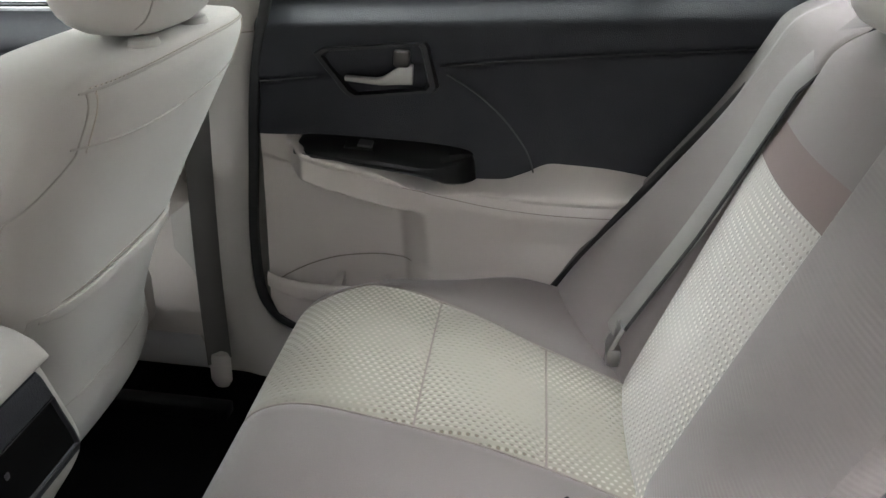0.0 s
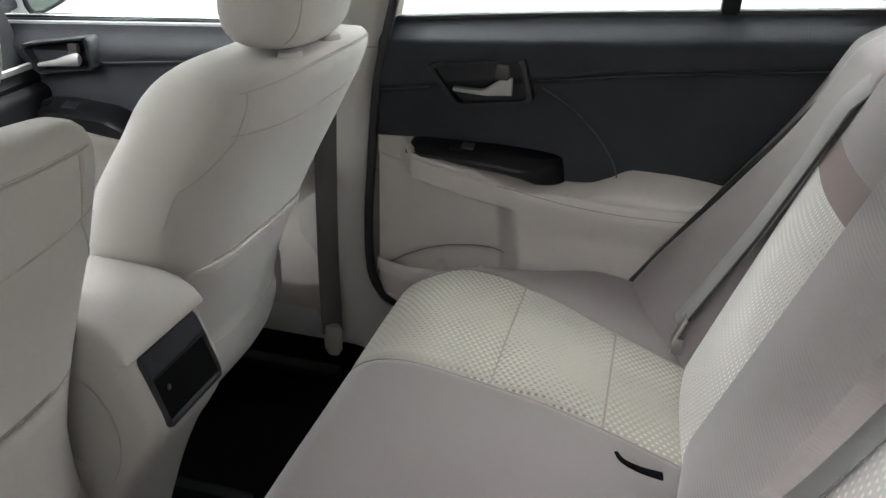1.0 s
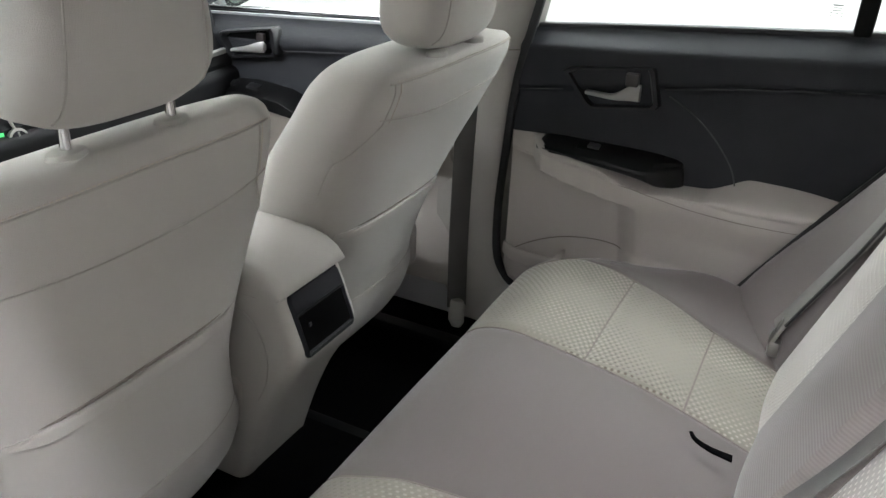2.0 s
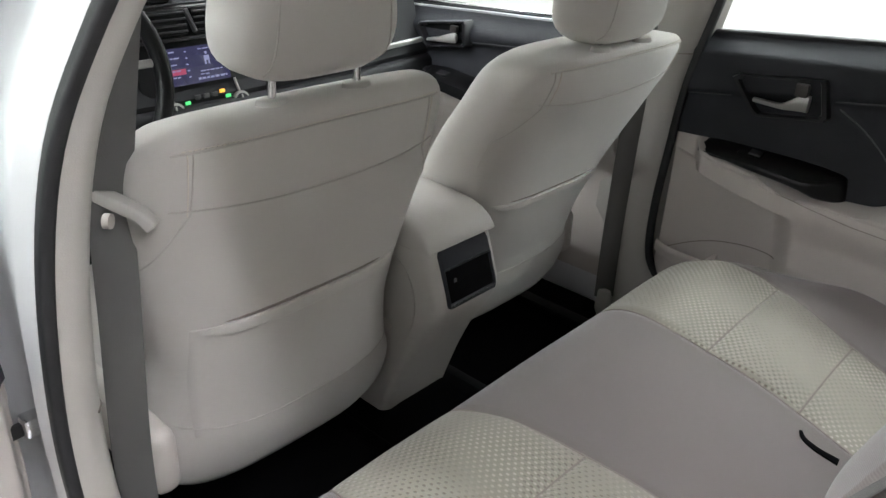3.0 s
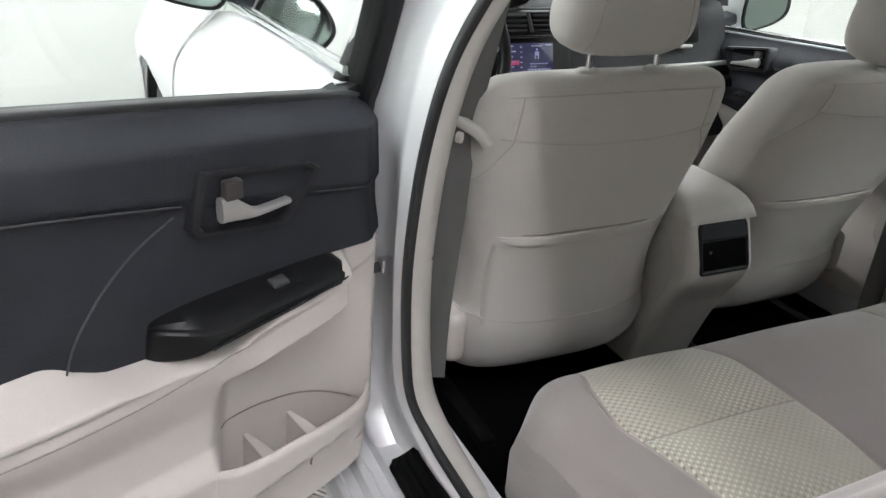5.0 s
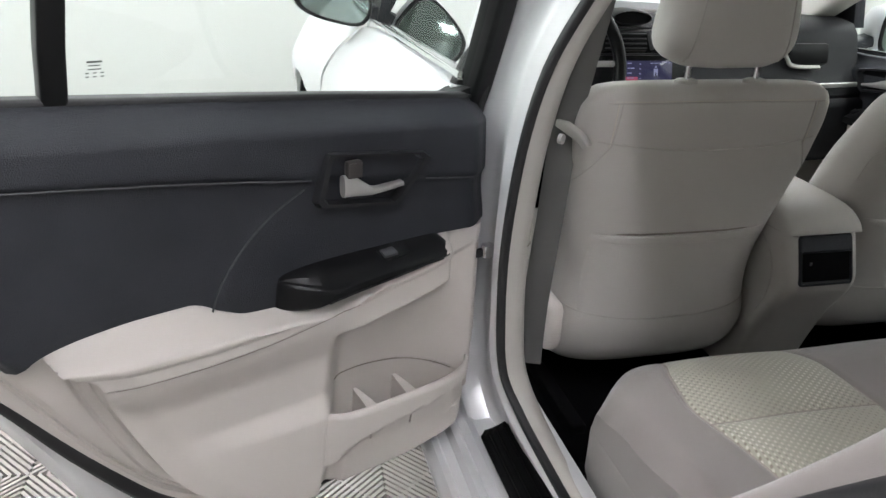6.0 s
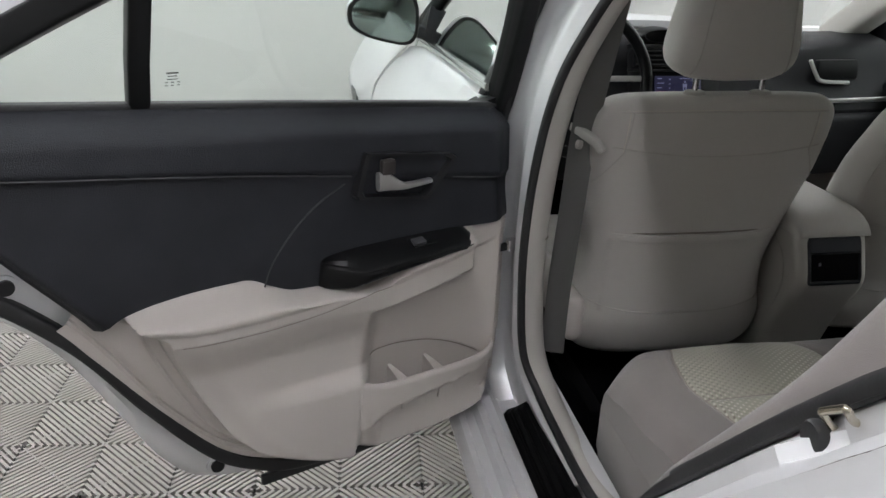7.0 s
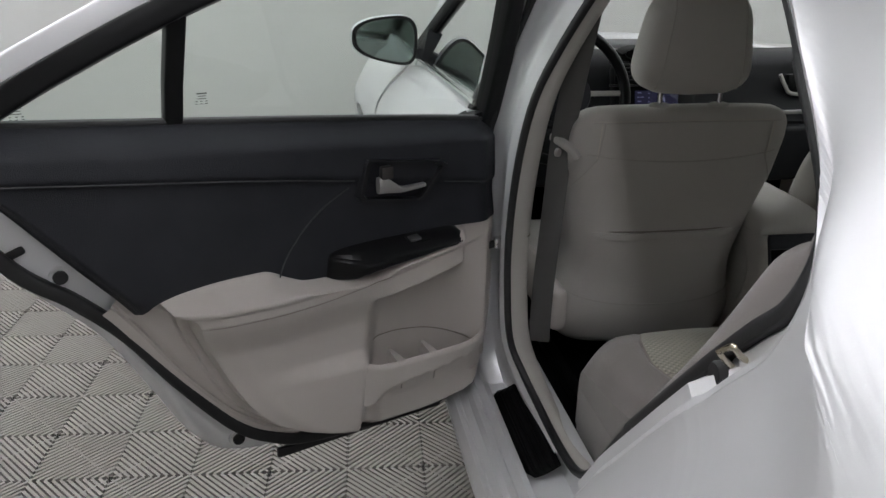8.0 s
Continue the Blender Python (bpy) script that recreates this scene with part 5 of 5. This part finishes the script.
b1 = webbing("seat_belt", [(0.045, 0.575, 1.08), (0.042, 0.60, 0.90), (0.035, 0.605, 0.70), (0.035, 0.60, 0.50), (0.045, 0.585, 0.335)], 0.047, "grey front seat belt hanging on the beige centre pillar", M_BELT, (0.75, -0.65, 0.0))
part("anchor_sleeve", loft([[(0.048 + 0.020 * k * math.cos(a), 0.580 + 0.011 * k * math.sin(a), z) for a in [2 * math.pi * i / 16 for i in range(16)]] for z, k in ((0.355, 0.8), (0.345, 1), (0.30, 1.0), (0.285, 0.6))]), M_VINYL_B, b1, "beige anchor sleeve")
b2 = webbing("seat_belt", [(0.10, -0.545, 1.20), (0.055, -0.555, 1.02), (0.028, -0.560, 0.90), (0.018, -0.565, 0.75), (0.0, -0.57, 0.55), (-0.005, -0.57, 0.40)], 0.05, "grey front seat belt beside the driver's seat", M_BELT, (0.92, -0.35, 0.2))
part("belt_guide", sweep(spline([(0.005, -0.573, 0.912), (0.035, -0.562, 0.905), (0.060, -0.545, 0.892), (0.070, -0.535, 0.876)], 16), rrect(0.010, 0.008, 0.004), up=(0, 0, 1)), M_VINYL_B, b2, "beige plastic belt guide arm")
part("guide_button", sweep([(0.040, -0.575, 0.885), (0.046, -0.57, 0.885)], circle(0.009, 14)), M_VINYL, b2, "pale belt button")


def on_back(y, z, off=0.004):
    p = backrest(y, z)
    return (p[0] - off, p[1], p[2])


b3 = webbing("seat_belt", [on_back(0.424, 0.575, 0.020), on_back(0.424, 0.64, 0.016), on_back(0.424, 0.75, 0.010), on_back(0.423, 0.86, 0.008), on_back(0.420, 0.95, 0.008), on_back(0.418, 1.035, 0.012), (1.0, 0.415, 1.10)], 0.047, "pale grey rear seat belt lying on the backrest", M_BELT_L, (-0.9, -0.2, 0.35))
part("belt_edge", tube([tuple(Vector(on_back(y, z, 0.0165 - 0.012 * k)) + Vector((0, -0.027, -0.004))) for y, z, k in ((0.425, 0.60, 0), (0.425, 0.66, 0.1), (0.424, 0.75, 0.4), (0.423, 0.86, 0.5), (0.420, 0.95, 0.6), (0.418, 1.03, 0.6))], 0.0028, 6), M_RUBBER, b3, "dark line along the belt's edge")
buckle = part("tongue", box((0.008, 0.034, 0.05), (0.716, 0.418, 0.572), 0.003, turn=pose(0, 0, 0, 0, 18, 0)), M_STEEL, b3, "steel belt tongue")
part("anchor", box((0.02, 0.022, 0.03), (0.716, 0.41, 0.545), 0.005), M_STEEL, b3, "steel belt anchor")
webbing("seat_belt", [on_back(-0.10, 0.53, 0.008), on_back(-0.115, 0.62, 0.008), on_back(-0.13, 0.75, 0.008), on_back(-0.145, 0.90, 0.008), on_back(-0.155, 1.0, 0.008), (1.0, -0.16, 1.05)], 0.047, "grey centre seat belt lying on the rear backrest", M_BELT, (-0.93, 0, 0.35))

# ---- centre console ----
con = thing("centre_console", "beige centre console with a black rear panel", "console")
CX = curve((0.26, -0.03), (0.34, -0.004), (0.42, 0.024), (0.50, 0.060), (0.555, 0.094), (0.575, 0.104), (0.592, 0.108), (0.64, 0.094), (0.69, 0.075))
CW = curve((0.26, 0.084), (0.40, 0.086), (0.52, 0.084), (0.60, 0.082), (0.69, 0.082))
rings = []
for z in lin(0.26, 0.69, 34):
    x1, w, r = CX(z), CW(z), 0.022
    sec = [(-0.45, -w), (-0.3, -w), (-0.15, -w), (x1 - 0.06, -w)] + [(x1 - r + r * math.sin(a), -w + r - r * math.cos(a)) for a in lin(0, math.pi / 2, 5)] + [(x1 - r + r * math.cos(a), w - r + r * math.sin(a)) for a in lin(0, math.pi / 2, 5)] + [(x1 - 0.06, w), (-0.15, w), (-0.3, w), (-0.45, w)]
    rings.append([(x, y, z) for x, y in sec])
part("console_body", loft(rings), M_VINYL_B, con, "beige plastic console body", 50)
PY = lambda u: 0.066 * u
PZ0, PZ1 = 0.590, 0.685


def panel_at(u, v):
    """The rear panel: a frame with rounded corners round a sunken flap."""
    z = PZ0 + (PZ1 - PZ0) * v
    y = PY(u) * (1 - 0.05 * max(0.0, abs(2 * v - 1) - 0.85) / 0.15)
    inside = sstep(0.82, 0.86, 1 - abs(u + 0.02) + 0.70) if abs(u + 0.02) > 0.84 else 1.0
    sunk = inside * sstep(0.06, 0.085, v) * (1 - sstep(0.665, 0.69, v)) * (1 - sstep(0.85, 0.89, abs(u)))
    return (CX(z) + 0.0045 - 0.005 * sunk - 0.008 * max(0.0, abs(u) - 0.9) / 0.1, y, z)


panel = part("rear_panel", slab(panel_at, lin(-1, 1, 60), lin(0, 1, 44), (-0.014, 0, 0)), M_BLACK, con, "black console rear panel", 50)
part("panel_door", slab(lambda u, v: (CX(PZ0 + (PZ1 - PZ0) * v) + 0.0008, PY(u), PZ0 + (PZ1 - PZ0) * v), lin(-0.84, 0.84, 16), lin(0.088, 0.66, 12), (-0.006, 0, 0)), M_FLAP, panel, "glossy black flap")
part("flap_rim", tube([(CX(PZ0 + (PZ1 - PZ0) * v) + 0.0045, PY(u), PZ0 + (PZ1 - PZ0) * v) for u, v in ((-0.88, 0.07), (0.88, 0.07), (0.89, 0.675), (-0.89, 0.675))], 0.0010, 6, closed=True), M_BEZEL, panel, "thin black rim")
part("socket_mark", box((0.002, 0.006, 0.007), (CX(0.632) + 0.0012, -0.036, 0.632), 0.0008), M_KEY, panel, "small grey mark")
lid = []
for x, k, h in ((-0.33, 0.9, 0.0), (-0.31, 0.97, 0.7), (-0.25, 1.0, 1.0), (-0.10, 1.0, 1.0), (-0.02, 1.0, 0.98), (0.025, 0.995, 0.90), (0.050, 0.985, 0.76), (0.066, 0.970, 0.56), (0.076, 0.95, 0.30), (0.0805, 0.935, 0.08), (0.080, 0.92, 0.0)):
    w, top = 0.089 * k, 0.688 + 0.050 * h
    lid.append([(x, y * w, 0.687 + (top - 0.687) * zz) for y, zz in ((-1, 0), (-1, 0.35), (-0.97, 0.66), (-0.90, 0.86), (-0.74, 0.97), (-0.4, 1.0), (0, 1.01), (0.4, 1.0), (0.74, 0.97), (0.90, 0.86), (0.97, 0.66), (1, 0.35), (1, 0))])
part("lid", loft(lid), M_VINYL_B, con, "padded beige armrest lid", 50)
part("lid_gap", tube([(-0.30, -0.0855, 0.6865), (-0.05, -0.0860, 0.6865), (0.040, -0.0845, 0.6865), (0.066, -0.078, 0.6865), (0.078, -0.066, 0.6865)], 0.0020, 6), M_SEAM, con)

part("side_line", tube(spline([(-0.02, -0.0858, 0.672), (0.030, -0.0850, 0.640), (0.052, -0.0850, 0.590), (0.048, -0.0855, 0.540), (0.030, -0.0858, 0.500)], 24), 0.0012, 6), M_VINYL_B, con, "moulded line on the console side")

# ---- dashboard ----
dash = thing("dashboard", "black dashboard with a lit screen and round vents", "dashboard")
prof = [(-0.60, 0.62), (-0.585, 0.74), (-0.58, 0.80), (-0.60, 0.825), (-0.63, 0.86), (-0.65, 0.92), (-0.665, 0.960), (-0.69, 0.983), (-0.76, 0.993), (-0.90, 0.985), (-1.03, 0.965), (-1.0, 0.60)]
part("dash_body", loft([[(x - 0.05 * (abs(y) / 0.66) ** 2, y, z) for x, z in prof] for y in lin(-0.665, 0.665, 24)]), M_DASH, dash, "black dashboard body", 40)
part("dash_band", sweep([(-0.583 - 0.05 * (y / 0.66) ** 2, y, 0.828) for y in lin(0.13, 0.64, 14)], rrect(0.006, 0.006, 0.002), up=(0, 0, 1)), M_SATIN, dash, "satin silver band")
part("lower_dash", sweep([(-0.585 - 0.05 * (y / 0.66) ** 2, y, 0.70) for y in lin(-0.64, 0.64, 14)], rrect(0.03, 0.09, 0.02), up=(0, 0, 1)), M_DASH, dash, "black lower dashboard")
stack = part("control_panel", box((0.07, 0.27, 0.36), (-0.625, -0.060, 0.795), 0.02, turn=pose(0, 0, 0, 0, -14, 0)), M_GLOSSB, dash, "black centre stack")
face = pose(-0.592, -0.060, 0.795, 0, -14, 0)


def facing(bm):
    bmesh.ops.transform(bm, matrix=face, verts=bm.verts)
    return bm


M_LIT = bpy.data.materials.new("lit_screen")
M_LIT.use_nodes = True
_b = M_LIT.node_tree.nodes["Principled BSDF"]
_b.inputs["Base Color"].default_value = (0.01, 0.01, 0.02, 1)
_b.inputs["Roughness"].default_value = 0.1
_b.inputs["Emission Color"].default_value = (0.07, 0.07, 0.16, 1)
_b.inputs["Emission Strength"].default_value = 0.28
part("screen", facing(box((0.006, 0.138, 0.074), (0.006, 0.0, 0.068), 0.002)), M_LIT, stack, "lit blue display")
M_TEXT = glow("screen_text", (0.55, 0.58, 1.0), 0.24)
M_RED = glow("screen_red", (0.85, 0.10, 0.25), 0.26)
M_ORANGE = glow("button_orange", (1.0, 0.45, 0.05), 1.1)
M_GREEN = glow("button_green", (0.1, 0.9, 0.25), 0.7)


def words(y0, y1, z, tall, seed, mat):
    """A line of unreadable writing: short bars with gaps."""
    rnd = random.Random(seed)
    y = y0
    while y < y1 - 0.003:
        w = min(rnd.uniform(0.005, 0.013), y1 - y)
        part("menu_bar", facing(box((0.002, w, tall), (0.0086, y + w / 2, z))), mat, stack)
        y += w + 0.0025


part("menu_bar", facing(box((0.0016, 0.034, 0.011), (0.0084, -0.049, 0.058))), M_RED, stack, "red menu field")
for j in range(5):
    words(-0.062, -0.046 + 0.008 * (j % 2), 0.098 - 0.0125 * j, 0.0028, j, M_TEXT)
    words(-0.028, -0.023, 0.096 - 0.0125 * j, 0.0025, 10 + j, M_TEXT)
for y0, y1, z, tall in ((0.004, 0.034, 0.098, 0.0024), (0.046, 0.064, 0.100, 0.0030), (0.000, 0.052, 0.054, 0.0026), (0.000, 0.024, 0.0475, 0.0022), (-0.008, 0.060, 0.0395, 0.0042)):
    words(y0, y1, z, tall, int(1000 * z), M_TEXT)
for dy, dz, w, hh in ((0.0, 0.010, 0.005, 0.005), (0.0, 0.0, 0.012, 0.010), (-0.004, -0.009, 0.003, 0.008), (0.004, -0.009, 0.003, 0.008)):
    part("menu_bar", facing(box((0.002, w, hh), (0.0086, 0.020 + dy, 0.079 + dz))), M_TEXT, stack)
part("trim_strip", facing(box((0.010, 0.30, 0.006), (0.006, 0.0, 0.121), 0.002)), M_BEZEL, stack, "grey trim strip")
part("trim_strip", facing(box((0.010, 0.30, 0.005), (0.004, 0.0, 0.188), 0.002)), M_BEZEL, stack, "grey trim strip")
for s in (-1, 1):
    part("knob", facing(sweep([(0.0, s * 0.0775, -0.018), (0.020, s * 0.0775, -0.018)], circle(0.0195, 24))), M_SATIN, stack, "silver ringed knob")
    part("knob_face", facing(sweep([(0.015, s * 0.0775, -0.018), (0.0215, s * 0.0775, -0.018)], circle(0.0145, 22))), M_BLACK, stack)
    part("knob_mark", facing(box((0.002, 0.003, 0.009), (0.0222, s * 0.0775, -0.010))), M_SATIN, stack)
    part("vent", facing(box((0.02, 0.125, 0.052), (0.000, s * 0.068, 0.155), 0.006)), M_PIANO, stack, "black air vent")
    for j in range(4):
        part("vent_slat", facing(box((0.012, 0.118, 0.0035), (0.008, s * 0.068, 0.137 + 0.012 * j), 0.001, turn=pose(0, 0, 0, 0, 25, 0))), M_BEZEL, stack)
    part("strut", facing(tube([(0.010, s * 0.074, 0.030), (0.014, s * 0.0775, 0.001)], 0.0028, 8)), M_SATIN, stack, "silver strut")
part("vent_divider", facing(tube([(0.012, -0.006, 0.178), (0.012, 0.006, 0.132)], 0.005, 8)), M_KEY, stack, "grey vent divider")
part("bright_bar", facing(tube([(0.012, -0.062, -0.030), (0.012, 0.062, -0.030)], 0.004, 8)), M_SATIN, stack, "silver bar")
for yy, zz, mt in ((-0.045, -0.004, M_GREEN), (0.038, 0.008, M_ORANGE), (0.050, -0.004, M_GREEN)):
    part("lit_button", facing(box((0.003, 0.012, 0.007), (0.012, yy, zz), 0.001)), mt, stack)
for yy in (-0.02, 0.0, 0.02):
    part("button", facing(box((0.003, 0.014, 0.009), (0.011, yy, 0.004), 0.001)), M_KEY, stack)
part("clock_pod", loft([[(-0.66 + dx, -0.10 + 0.060 * k * math.cos(a), 1.000 + 0.020 * k * math.sin(a)) for a in [2 * math.pi * i / 24 for i in range(24)]] for dx, k in ((-0.06, 1.0), (0.0, 1.0), (0.006, 0.9), (-0.004, 0.8))]), M_PIANO, dash, "dark oval clock pod")
rv = part("side_vent", box((0.03, 0.14, 0.06), (-0.66, 0.46, 0.908), 0.01, turn=pose(0, 0, 0, 0, -10, 4)), M_PIANO, dash, "black side vent")
part("vent_trim", tube(spline([(-0.642, 0.36, 0.938), (-0.64, 0.385, 0.898), (-0.64, 0.41, 0.878), (-0.645, 0.50, 0.873)], 16), 0.006, 8), M_SATIN, rv, "satin silver vent trim")

wheel_s = thing("steering_wheel", "black steering wheel with silver spokes", "steering wheel", pose(-0.43, -0.420, 0.925, 0, 68, 0))
part("rim", loft([[((0.185 + 0.015 * math.cos(b)) * math.cos(a), (0.185 + 0.015 * math.cos(b)) * math.sin(a), 0.015 * math.sin(b)) for b in [2 * math.pi * j / 12 for j in range(12)]] for a in [2 * math.pi * i / 48 for i in range(48)]], closed=True), M_GLOSSB, wheel_s, "black leather rim", 60)
part("hub", loft([[(0.075 * k * math.cos(a), 0.09 * k * math.sin(a), z) for a in [2 * math.pi * i / 24 for i in range(24)]] for z, k in ((-0.04, 0.8), (-0.01, 1.0), (0.012, 0.9), (0.02, 0.4))]), M_BLACK, wheel_s, "black hub")
for a in (0, 90, 180):
    part("spoke", box((0.014, 0.12, 0.012), (0, 0, 0), 0.004, turn=pose(0.135 * math.sin(radians(a)), 0.135 * math.cos(radians(a)), -0.004, 0, 0, -a)), M_SATIN if a != 90 else M_BLACK, wheel_s, "silver spoke")
part("column", tube([(0, 0, -0.02), (0, 0, -0.25)], 0.04, 16), M_BLACK, wheel_s, "black steering column")

# ---- floor tiles: ribbed squares whose ribs turn from tile to tile ----
SIDE = 0.2025
TURN = radians(-4.6)
ORIGIN = Vector((-0.288, -0.824, 0))


def tile_mesh(kind):
    bm = bmesh.new()
    h, pitch, wide = SIDE / 2 - 0.0012, SIDE / 10.5, 0.0084
    def bar(a, b, w, z0, z1):
        """A bar on the diagonal a-b of width w, clipped to the square."""
        d = (b - a).normalized()
        n = Vector((-d.y, d.x)) * w / 2
        quad = [a - n, b - n, b + n, a + n]
        lo = [bm.verts.new((p.x, p.y, z0)) for p in quad]
        hi = [bm.verts.new((p.x, p.y, z1)) for p in quad]
        bm.faces.new(hi)
        bm.faces.new((lo[0], lo[1], hi[1], hi[0]))
        bm.faces.new((lo[2], lo[3], hi[3], hi[2]))
    k = -SIDE + pitch / 2
    s = 1 if kind == 0 else -1
    while k < SIDE:
        # line x - y = k inside the square
        lo, hi = max(-h, -h + k), min(h, h + k)
        if hi - lo > 0.008:
            bar(Vector((lo, s * (lo - k))), Vector((hi, s * (hi - k))), wide, -0.012, 0.0)
        k += pitch * 1.0
    bar(Vector((-h + 0.004, s * (h - 0.004))), Vector((h - 0.004, -s * (h - 0.004))), 0.006, -0.012, -0.0015)
    return finish(bm, 30)


tiles = [tile_mesh(0), tile_mesh(1)]
for me in tiles:
    me.materials.append(M_TILE)
rot = Matrix.Rotation(TURN, 4, "Z")
near, rest = [], []
for i in range(-30, 31):
    for j in range(-30, 31):
        p = ORIGIN + rot @ Vector(((i + 0.5) * SIDE, (j + 0.5) * SIDE, 0))
        if X0 + 0.15 < p.x < X1 - 0.15 and Y0 + 0.15 < p.y < Y1 - 0.15:
            in_view = p.x < 0.75 and p.y < -0.62
            (near if in_view else rest).append(((p - Vector((0.1, -1.5, 0))).length, p, (i + j) % 2))
near.sort(key=lambda q: q[0])
rest += near[300:]
for _, p, k in near[:300]:
    ob = new("floor_tile", tiles[k])
    ob.parent = floor
    ob.matrix_basis = Matrix.Translation(p) @ rot
bm = bmesh.new()
for _, p, k in rest:
    n0 = len(bm.verts)
    bm.from_mesh(tiles[k])
    bm.verts.ensure_lookup_table()
    m = Matrix.Translation(p) @ rot
    for v in bm.verts[n0:]:
        v.co = m @ v.co
me = bpy.data.meshes.new("tiles")
bm.to_mesh(me)
bm.free()
me.materials.append(M_TILE)
rest_ob = new("floor_tiling", me)
rest_ob.parent = floor
tagged(rest_ob, "grey ribbed plastic floor tiling", "", kind="stuff")
